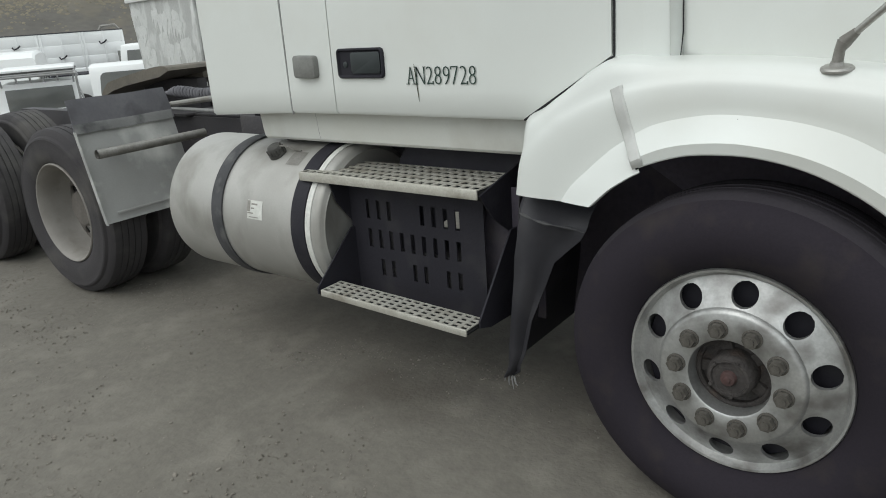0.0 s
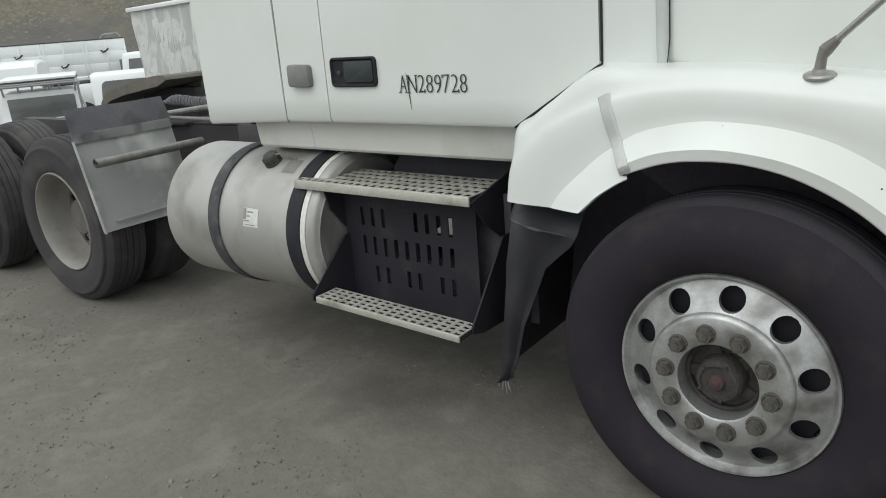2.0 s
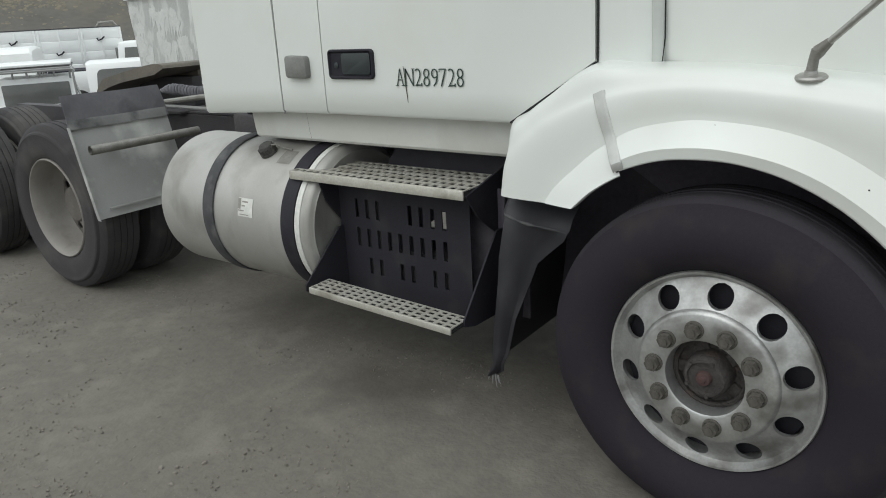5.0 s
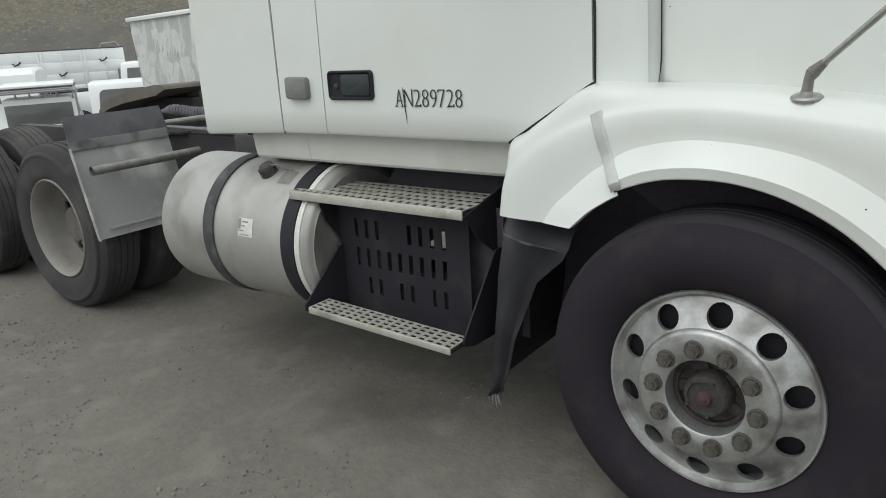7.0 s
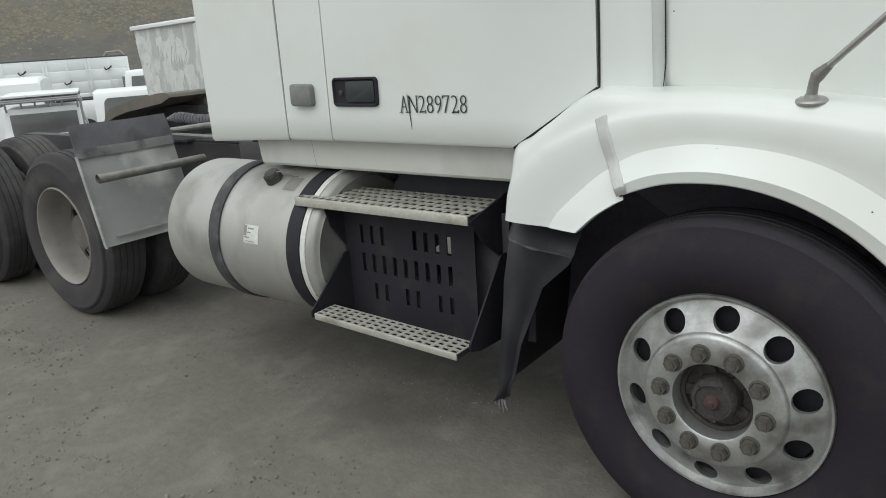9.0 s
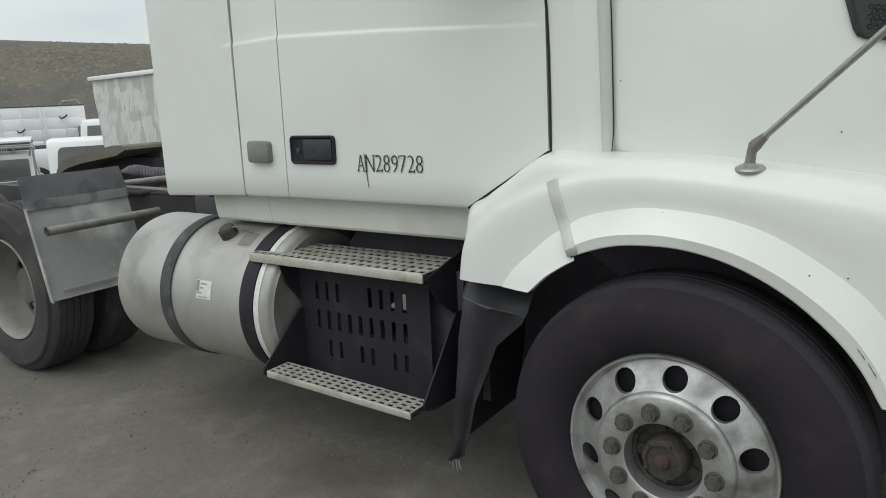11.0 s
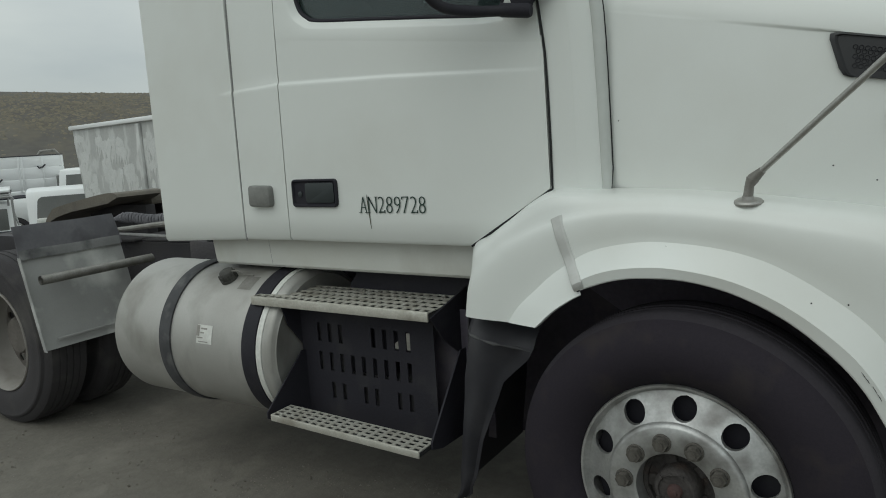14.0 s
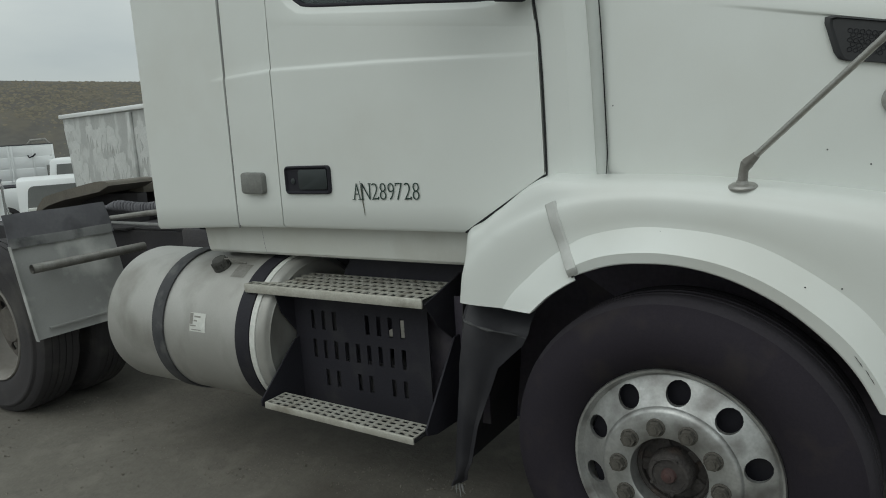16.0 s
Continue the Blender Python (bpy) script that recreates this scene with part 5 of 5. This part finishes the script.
box(bm, -3.62, -2.35, 0.72, 1.52, 0.942, 0.954, 0.003)
part("deck_plate", bm, FRAME, truck, "dark deck plate over the frame")
for y, z, x0, turns in ((0.68, 1.085, -3.60, 44), (0.735, 1.062, -3.52, 38)):
    bm = bmesh.new()
    pts = []
    for k in range(turns * 12):
        t = k / (turns * 12 - 1)
        a = t * 2 * math.pi * turns
        grow = min(1.0, 12 * t)
        pts.append((lerp(x0, -2.2, t), y + 0.024 * grow * math.cos(a), z + 0.022 * t + 0.008 * math.sin(t * 17) + 0.026 * grow * math.sin(a)))
    tube(bm, pts, 0.0115, 6)
    part("coiled_hose", bm, FLAP, truck, "dusty dark grey coiled air hose behind the cab")
bm = bmesh.new()
tube(bm, [(-3.62, 0.60, 0.985), (-3.45, 0.60, 1.029), (-3.06, 0.60, 1.067), (-2.2, 0.60, 1.13)], [0.013, 0.016, 0.017, 0.017], 10)
part("air_line", bm, PIPE, truck, "grey air line along the frame")
bm = bmesh.new()
tube(bm, [(-3.60, 0.60, 0.985), (-3.45, 0.60, 1.004), (-3.05, 0.60, 0.999), (-2.2, 0.60, 0.985)], 0.011, 10)
part("air_line", bm, RAIL, truck, "thin grey air line along the frame")
bm = bmesh.new()
box(bm, -2.75, -2.2, 0.55, 0.70, 0.80, 0.99, 0.02)
part("frame_box", bm, FRAME, truck, "black box beside the frame")

# ---------------------------------------------------------------- bonnet mirror stays
bm = bmesh.new()
s0 = Vector((0.281, -0.070, 1.266))
lathe(bm, [(0.0005, -0.018), (0.014, -0.018), (0.016, -0.010), (0.034, -0.0075), (0.0385, -0.003), (0.0385, 0.002), (0.0005, 0.004)], Matrix.Translation(s0) @ Matrix.Rotation(radians(-82), 4, "X"), 28)
stay = part("mirror_stay", bm, CHROME, truck, "worn chrome mirror stay on the wing")
s1 = s0 + Vector((0.012, -0.004, 0.062))
s2 = Vector((0.771, -0.271, 1.781))
bm = bmesh.new()
tube(bm, [s0 + Vector((0, -0.002, 0.01)), s0 + Vector((0.004, -0.004, 0.045)), s1], [0.013, 0.012, 0.017], 12)
tube(bm, [s1, s1 + (s2 - s1) * 0.05], [0.016, 0.010], 12)
part("stay_joint", bm, PIPE, stay, "grey cast stay joint")
bm = bmesh.new()
tube(bm, [s1 + (s2 - s1) * 0.03, s2], 0.0085, 12)
part("stay_rod", bm, CHROME, stay, "thin chrome stay rod")
bm = bmesh.new()
q0 = Vector((0.626, 0.052, 1.470))
lathe(bm, [(0.0005, -0.030), (0.014, -0.030), (0.018, -0.020), (0.020, -0.014), (0.036, -0.006), (0.040, 0.0), (0.0005, 0.006)], Matrix.Translation(q0), 28)
stay_b = part("mirror_stay", bm, CHROME, truck, "worn chrome mirror stay on the bonnet's side")
bm = bmesh.new()
tube(bm, [q0 + Vector((0.004, -0.028, 0.004)), q0 + Vector((0.018, -0.055, 0.04)), Vector((0.785, -0.205, 1.728))], [0.010, 0.0085, 0.0085], 12)
part("stay_rod", bm, CHROME, stay_b, "thin chrome stay rod")

# vent at the bonnet's side
bm = bmesh.new()


def hood_side_y(x, z):
    n = max(0.0, (x - 0.75) / 0.6)
    yl = 0.052 + 0.015 * x + 0.30 * n ** 2.2
    zl, zc = 1.292 - 0.02 * x - 0.07 * max(0, x) ** 1.5, 1.797 - 0.222 * x
    return yl + table((z - zl) / (zc - zl), [0.12, 0.35, 0.65, 0.9, 1.0, 1.2], [-0.006, -0.004, 0.002, 0.012, 0.017, 0.03])


def vent_outline(inset):
    P = [(0.447, 1.694), (0.60, 1.662), (0.80, 1.612), (1.00, 1.557), (1.02, 1.32), (0.92, 1.36), (0.80, 1.455), (0.735, 1.508), (0.655, 1.546), (0.56, 1.566), (0.483, 1.576)]
    c = Vector((0.75, 1.56))
    P = [Vector(p) for p in P]
    soft = []
    for a, b, d in zip(P[-1:] + P[:-1], P, P[1:] + P[:1]):
        k0, k1 = min(0.4, 0.022 / (b - a).length), min(0.4, 0.022 / (d - b).length)
        p0, p1 = b.lerp(a, k0), b.lerp(d, k1)
        soft += [p0, (p0 + p1 + 2 * b) / 4, p1]
    return [p.lerp(c, inset) for p in soft]


rows = []
for inset, off in ((0.0, 0.02), (0.0, -0.010), (0.04, -0.012), (0.065, -0.006), (0.3, -0.006), (0.6, -0.006), (0.95, -0.006)):
    rows.append([(p.x, hood_side_y(p.x, p.y) + off, p.y) for p in vent_outline(inset)])
loft(bm, rows, True)
vent = part("bonnet_vent", bm, MESH, truck, "black vent panel with round perforations")
bm = bmesh.new()
for i in range(36):
    for j in range(13):
        x, z = 0.512 + 0.0135 * i + (0.00675 if j % 2 else 0), 1.672 - 0.0118 * j - 0.22 * (0.0135 * i)
        if z > 1.595 - 0.12 * (x - 0.5) and z < 1.660 - 0.235 * (x - 0.515):
            lathe(bm, [(0.0062, -0.001), (0.0056, -0.0025), (0.0048, -0.001)], Matrix.Translation((x, hood_side_y(x, z) - 0.006, z)), 8)
part("vent_mesh", bm, BLACK, vent, "fine round mesh of the vent")

# dark headlamp edge at the wing's front
bm = bmesh.new()
tube(bm, [(0.650, -0.140, 0.842), (0.678, -0.138, 0.80), (0.705, -0.137, 0.752)], 0.003, 6)
part("wing_gap", bm, GAP, truck, "dark gap at the front of the wing")

# door mirror
bm = bmesh.new()
mm = pose(-0.622, -0.27, 2.143, 0, 0, -16)
box(bm, -0.08, 0.07, -0.125, 0.125, -0.23, 0.24, 0.045, mm, 4)
mirror = part("door_mirror", bm, BLACK, truck, "black door mirror housing")
bm = bmesh.new()
box(bm, -0.086, -0.078, -0.095, 0.095, -0.18, 0.19, 0.003, mm)
part("mirror_glass", bm, CHROME, mirror, "mirror glass")
bm = bmesh.new()
tube(bm, spline([(-0.600, -0.23, 1.945), (-0.592, -0.21, 1.905), (-0.56, -0.165, 1.866), (-0.49, -0.09, 1.854), (-0.36, -0.045, 1.846)], 20), 0.0165, 12)
tube(bm, [(-0.429, -0.052, 1.853), (-0.424, -0.052, 1.853), (-0.338, -0.045, 1.841), (-0.330, -0.044, 1.840)], [0.018, 0.0215, 0.0215, 0.018], 14)
part("mirror_arm", bm, BLACK, mirror, "black tubular mirror arm")
bm = bmesh.new()
prism(bm, [(-0.395, 1.850), (-0.345, 1.846), (-0.334, 1.860), (-0.332, 1.878), (-0.319, 1.891), (-0.291, 1.894), (-0.277, 1.906), (-0.271, 1.966), (-0.268, 2.02), (-0.30, 2.11), (-0.38, 2.16), (-0.398, 2.10), (-0.394, 2.038), (-0.407, 1.998), (-0.417, 1.968), (-0.416, 1.935), (-0.408, 1.905), (-0.398, 1.872)], -0.040, -0.014, bevel=0.006)
box(bm, -0.385, -0.315, -0.020, 0.028, 1.925, 2.08, 0.008)
part("mirror_bracket", bm, BLACK, mirror, "black mirror bracket")

# stone chips on the white paint
for x, y, z in [(0.442, -0.157, 1.025), (0.521, -0.1285, 1.02), (0.084, -0.135, 1.153)] + [(x, hood_side_y(x, z) - 0.001, z) for x, z in ((-0.10, 1.50), (0.47, 1.35), (0.57, 1.31))]:
    bm = bmesh.new()
    lathe(bm, [(0.0022, 0.0), (0.0019, -0.0008), (0.0005, -0.0011)], Matrix.Translation((x, y, z)), 8)
    part("stone_chip", bm, GAP, truck, "small dark stone chip")


for a, b in (((0.554, 0.871), (0.572, 0.845)), ((0.578, 0.839), (0.598, 0.805))):
    bm = bmesh.new()
    tube(bm, [(lerp(a[0], b[0], k / 4) + 0.0012 * math.sin(3 * k), -0.1868, lerp(a[1], b[1], k / 4)) for k in range(5)], [0.0004, 0.0009, 0.0005, 0.0010, 0.0004], 6)
    part("paint_scrape", bm, GAP, truck, "dark scrape along the wing's lip")


# ================================================================ the yard behind
def in_view(az, dist):
    """A place in the plan at a bearing left of straight across and a distance."""
    return 0.62 - dist * math.sin(radians(az)), -2.0 + dist * math.cos(radians(az))


def vehicle_wheel(parent, m, r=0.36):
    bm = bmesh.new()
    lathe(bm, [(0.6 * r, 0.02), (0.68 * r, 0.0), (0.95 * r, 0.01), (r, 0.04), (r, 0.18), (0.95 * r, 0.21), (0.6 * r, 0.2)], m, 28)
    t = part("wheel", bm, RUBBER_DUSTY, parent)
    bm = bmesh.new()
    lathe(bm, [(0.62 * r, 0.02), (0.55 * r, 0.05), (0.2 * r, 0.03), (0.001, 0.02)], m, 24)
    part("rim", bm, WHEEL_GREY, t)


def pickup(name, m, label, rack, cap):
    """A white pickup; its nose points along local +x, its base lies at local z 0."""
    ob = thing(name, m.translation, label, "pickup", "pickups parked in the yard")
    T = lambda pts: [m @ Vector(p) for p in pts]
    bm = bmesh.new()
    W = 0.92
    secs = [(-2.75, 0.55, 1.08), (-2.70, 0.48, 1.12), (-0.75, 0.45, 1.14), (0.9, 0.45, 1.13), (1.3, 0.45, 1.10), (2.3, 0.48, 1.02), (2.55, 0.55, 0.92), (2.6, 0.6, 0.85)]
    loft(bm, [T([(x, -W + 0.06, z0), (x, -W, z0 + 0.12), (x, -W, z1 - 0.12), (x, -W + 0.06, z1), (x, 0, z1 + 0.02), (x, W - 0.06, z1), (x, W, z1 - 0.12), (x, W, z0 + 0.12), (x, W - 0.06, z0)]) for x, z0, z1 in secs], True)
    part("body", bm, CARWHITE, ob, "white pickup body")
    top = 1.78
    bm = bmesh.new()
    loft(bm, [T([(-0.72 + a, -W + 0.08 + b, z), (1.1 - 1.2 * a - c, -W + 0.08 + b, z), (1.1 - 1.2 * a - c, W - 0.08 - b, z), (-0.72 + a, W - 0.08 - b, z)]) for z, a, b, c in ((1.1, 0.0, 0.0, 0.0), (1.2, 0.01, 0.01, 0.06), (1.68, 0.07, 0.10, 0.45), (top - 0.03, 0.10, 0.14, 0.52), (top, 0.2, 0.22, 0.62), (top + 0.015, 0.4, 0.4, 0.7))], True)
    bm.faces.new(bm.verts[-4:])
    cab = part("cab", bm, CARWHITE, ob, "white cab")
    bm = bmesh.new()
    box(bm, -0.725, -0.62, -0.66, 0.66, 1.17, 1.64, 0.02, m)
    part("rear_window", bm, CARGLASS, cab, "dark rear window")
    for s in (-1, 1):
        bm = bmesh.new()
        a = [(-0.55, s * (W - 0.085), 1.25), (0.80, s * (W - 0.085), 1.25), (0.42, s * (W - 0.165), 1.64), (-0.50, s * (W - 0.165), 1.64)]
        vs = [bm.verts.new(m @ Vector(p)) for p in a]
        bm.faces.new(vs)
        solid(bm, 0.01)
        part("side_window", bm, CARGLASS, cab, "dark side window")
    bm = bmesh.new()
    box(bm, -2.62, -0.85, -0.72, 0.72, 0.75, 1.165, 0.0, m)
    part("bed", bm, BLACK, ob, "dark pickup bed liner")
    if cap:
        bm = bmesh.new()
        loft(bm, [T([(-2.70, -W + 0.03 + b, z), (-0.76, -W + 0.03 + b, z), (-0.76, W - 0.03 - b, z), (-2.70 + 0.0, W - 0.03 - b, z)]) for z, b in ((1.13, 0), (1.72, 0.10), (1.80, 0.17), (1.84, 0.5))], True)
        bm.faces.new(bm.verts[-4:])
        shell = part("canopy", bm, CARWHITE, ob, "white bed canopy")
        for s in (-1, 1):
            bm = bmesh.new()
            vs = [bm.verts.new(m @ Vector((x + 0.12 * (z - 1.24), s * (W - 0.040 - 0.168 * (z - 1.24)), z))) for x, z in round_rect(-2.57, -0.95, 1.24, 1.70, 0.09)]
            bm.faces.new(vs)
            solid(bm, 0.012)
            part("canopy_window", bm, CARGLASS, shell, "dark long canopy window")
            bm = bmesh.new()
            box(bm, -2.56, -2.38, s * W - 0.09, s * W + 0.09, 1.19, 1.31, 0.03, m)
            box(bm, -2.50, -2.42, s * W - 0.05, s * W + 0.05, 1.12, 1.19, 0.0, m)
            part("side_mirror", bm, STICKER, ob, "small white side mirror")
    if rack:
        bars = []
        for s in (-1, 1):
            bars += [[(-2.6, s * 0.80, 1.1), (-2.6, s * 0.80, 1.95), (1.0, s * 0.70, 1.98)], [(-0.70, s * 0.70, 1.70), (-0.70, s * 0.72, 1.96)], [(-0.74, s * 0.80, 1.84), (0.9, s * 0.76, 1.86)]]
        bars += [[(x, -0.78, 1.97), (x, 0.78, 1.97)] for x in (-2.6, -1.7, -0.72, 0.0, 0.95)] + [[(-0.74, y, 1.76), (-0.74, y, 1.97)] for y in (-0.4, -0.13, 0.13, 0.4)]
        for bar in bars:
            bm = bmesh.new()
            tube(bm, T(bar), 0.022, 8)
            part("rack_bar", bm, RAIL, ob, "dull grey tubular rack bar")
        for k in range(3):
            bm = bmesh.new()
            box(bm, -0.9, 1.6, -0.76 + 0.507 * k, -0.256 + 0.507 * k, 2.0, 2.05, 0.01, m)
            part("roof_board", bm, CARWHITE, ob, "white board lying on the rack")
    for x in (-1.75, 1.65):
        for s in (-1, 1):
            vehicle_wheel(ob, m @ pose(x, s * 0.93, 0.36, 0, 0, 0 if s < 0 else 180))
    return ob


def stake_truck(m):
    ob = thing("stake_truck", m.translation, "white stake-bed lorry with slatted side panels", "truck")
    bm = bmesh.new()
    box(bm, -4.6, 1.4, -1.15, 1.15, 0.95, 1.12, 0.02, m)
    part("bed_floor", bm, CARWHITE, ob, "white flat bed")
    for s in (-1, 1):
        for k in range(5):
            x0 = -4.6 + 1.2 * k
            for z0, z1 in ((1.14, 1.432), (1.44, 1.732), (1.74, 2.03)):
                bm = bmesh.new()
                box(bm, x0 + 0.004, x0 + 1.196, s * 1.13 - 0.02, s * 1.13 + 0.02, z0, z1, 0.008, m)
                part("side_board", bm, CARWHITE, ob, "white side board")
            for x in (x0 + 0.05, x0 + 0.60, x0 + 1.15):
                bm = bmesh.new()
                box(bm, x - 0.022, x + 0.022, s * 1.162 - 0.012, s * 1.162 + 0.012, 1.10, 2.03, 0.004, m)
                part("stake", bm, CARWHITE, ob, "white stake")
            bm = bmesh.new()
            zl = 1.42 if k % 2 else 1.74
            tube(bm, [m @ Vector(p) for p in ((x0 + 0.52, s * 1.20, zl + 0.06), (x0 + 0.60, s * 1.22, zl), (x0 + 0.70, s * 1.20, zl - 0.03), (x0 + 0.74, s * 1.19, zl + 0.03))], 0.022, 7)
            part("latch", bm, BLACK, ob, "dark hook latch")
        bm = bmesh.new()
        box(bm, -4.6, 1.4, s * 1.13 - 0.03, s * 1.13 + 0.03, 2.032, 2.058, 0.004, m)
        part("top_rail", bm, STRAP_GREY, ob, "dark top edge of the side panels")
    bm = bmesh.new()
    box(bm, 1.36, 1.44, -1.1, 1.1, 1.1, 2.2, 0.02, m)
    part("headboard", bm, CARWHITE, ob, "white bed headboard")
    bm = bmesh.new()
    loft(bm, [[m @ Vector(p) for p in ((1.6, -1.0 + b, z), (3.2 - a, -1.0 + b, z), (3.2 - a, 1.0 - b, z), (1.6, 1.0 - b, z))] for z, a, b in ((0.6, 0.0, 0.0), (1.35, 0.05, 0.0), (2.0, 0.5, 0.1), (2.12, 0.7, 0.25))], True)
    bm.faces.new(bm.verts[-4:])
    part("cab", bm, CARWHITE, ob, "white lorry cab")
    bm = bmesh.new()
    tube(bm, [m @ Vector(p) for p in ((-3.9, 0.9, 2.0), (-4.0, 0.95, 2.14), (-4.4, 0.98, 2.16), (-4.52, 1.0, 2.02))], 0.05, 8)
    part("load", bm, PIPE, ob, "bent grey pipe on the load")
    for x in (-3.0, 2.3):
        for s in (-1, 1):
            vehicle_wheel(ob, m @ pose(x, s * 1.05, 0.42, 0, 0, 0 if s < 0 else 180), 0.42)
    return ob


def weathered_box(m, w, d, h):
    ob = thing("scrap_bin", m.translation, "tall weathered steel bin with flaking white paint", "container")
    bm = bmesh.new()
    box(bm, 0.38, w - 0.38, 0.0, d, 0.0, 0.12, 0.004, m)
    body = part("bin_floor", bm, BOXPAINT, ob, "grey steel bin floor")
    slabs = []
    for y0, y1 in ((0, 0.05), (d - 0.05, d)):
        slabs.append([(x, y, z) for y in (y0, y1) for x, z in ((0.40, 0.12), (w - 0.40, 0.12), (w, h - 0.08), (0.0, h - 0.08))])
    for a, b in ((0.40, 0.0), (w - 0.45, w - 0.05)):
        slabs.append([(x, y, z) for y in (0.05, d - 0.05) for x, z in ((a, 0.12), (a + 0.05, 0.12), (b + 0.05, h - 0.08), (b, h - 0.08))])
    for q in slabs:
        bm = bmesh.new()
        vs = [bm.verts.new(m @ Vector(p)) for p in q]
        bm.faces.new(vs[:4]), bm.faces.new(vs[4:])
        for k in range(4):
            bm.faces.new((vs[k], vs[(k + 1) % 4], vs[4 + (k + 1) % 4], vs[4 + k]))
        part("bin_wall", bm, BOXPAINT, ob, "grey steel wall with flaking white paint")
    flakes = random.Random(12)
    for k in range(60):
        z = flakes.uniform(1.3, h - 0.25)
        x, w0 = flakes.uniform(0.42 * (1 - z / h) + 0.15, 3.6), flakes.uniform(0.07, 0.26)
        n = 9
        up = [(x + w0 * (2 * i / (n - 1) - 1), z + 0.06 * flakes.random() + 0.05 * math.sin(math.pi * i / (n - 1))) for i in range(n)]
        low = [(x + w0 * (1 - 2 * i / (n - 1)) * 0.97, z - 0.03 - flakes.choice((0.02, 0.08, 0.18, 0.34)) * flakes.uniform(0.5, 1.2)) for i in range(n)]
        bm = bmesh.new()
        prism(bm, up + low, -0.001 - 0.0001 * k, 0.002)
        bmesh.ops.transform(bm, verts=bm.verts[:], matrix=m)
        part("paint_flake", bm, OLDPAINT, body, "patch of old white paint")
    for x in (2.95, 4.4):
        bm = bmesh.new()
        box(bm, x - 0.07, x + 0.07, -0.06, 0.0, 0.1, h - 0.1, 0.02, m)
        part("rib", bm, BOXPAINT, body)
    for nm, x0, x1, y0, y1 in (("f", -0.05, w + 0.05, -0.06, 0.06), ("b", -0.05, w + 0.05, d - 0.06, d + 0.05), ("l", -0.05, 0.06, 0.06, d - 0.06), ("r", w - 0.06, w + 0.05, 0.06, d - 0.06)):
        bm = bmesh.new()
        box(bm, x0, x1, y0, y1, h - 0.075, h, 0.015, m)
        part("rim", bm, CARWHITE, body, "white top rim")
    return ob


def cargo_van(m):
    ob = thing("cargo_van", m.translation, "white cargo van with a ribbed roof", "van")
    bm = bmesh.new()
    secs = [(-2.9, 0.0, 2.25), (-2.85, 0.0, 2.32), (1.2, 0.0, 2.32), (1.7, 0.02, 2.2), (2.3, 0.06, 1.5), (2.9, 0.1, 1.25), (3.0, 0.15, 1.0)]
    loft(bm, [[m @ Vector(p) for p in ((x, -0.98 + b, 0.4), (x, -1.0 + b, 1.2), (x, -0.92 + b, z - 0.15), (x, -0.78 + b, z - 0.02), (x, 0, z + 0.03), (x, 0.78 - b, z - 0.02), (x, 0.92 - b, z - 0.15), (x, 1.0 - b, 1.2), (x, 0.98 - b, 0.4))] for x, b, z in secs], True)
    bm.faces.new(bm.verts[:9])
    part("body", bm, CARWHITE, ob, "white van body")
    for z in (2.0, 1.78, 1.55):
        bm = bmesh.new()
        box(bm, -2.8, 1.2, -1.0, -0.94, z - 0.025, z + 0.025, 0.01, m)
        part("side_rib", bm, SEAL, ob, "grey side moulding")
    for s in (-1, 1):
        bm = bmesh.new()
        box(bm, -2.93, -2.88, s * 0.42 - 0.3, s * 0.42 + 0.3, 1.35, 1.9, 0.01, m)
        part("rear_window", bm, CARGLASS, ob, "dark rear door window")
    for x in (-1.9, 1.9):
        for s in (-1, 1):
            vehicle_wheel(ob, m @ pose(x, s * 1.0, 0.36, 0, 0, 0 if s < 0 else 180))
    return ob


def stand(x, y, turn):
    return pose(x, y, ground_z(x, y), 0, 0, turn)


lx, ly = in_view(58.75, 16.0)
rx, ry = in_view(53.3, 12.7)
turn = math.degrees(math.atan2(ry - ly, rx - lx))
weathered_box(stand(lx, ly, turn), 5.2, 2.3, 2.09 - ground_z(lx, ly))
px, py = in_view(61.45, 17.6)
px, py = px + 2.8 * math.cos(radians(57)), py + 2.8 * math.sin(radians(57))
pickup("pickup", stand(px, py, 57) @ Matrix.Scale(1.09, 4), "white pickup with a bed canopy parked in the yard", False, True)
px, py = in_view(65.3, 19.0)
pickup("pickup", stand(px, py, 152), "white pickup with a ladder rack parked in the yard", True, False)
hx, hy = math.cos(radians(243)), math.sin(radians(243))
px, py = in_view(59.6, 27.0)
stake_truck(stand(px + 4.6 * hx, py + 4.6 * hy, 243) @ Matrix.Diagonal((1.0, 1.0, 1.18, 1)))
px, py = in_view(58.1, 25.0)
pickup("pickup", stand(px, py, 60) @ Matrix.Scale(1.17, 4), "white pickup half hidden behind the bin", False, False)
px, py = in_view(64.9, 23.2)
px, py = px + 2.9 * math.cos(radians(236)), py + 2.9 * math.sin(radians(236))
cargo_van(stand(px, py, 236) @ Matrix.Diagonal((1.0, 1.0, 0.94, 1)))
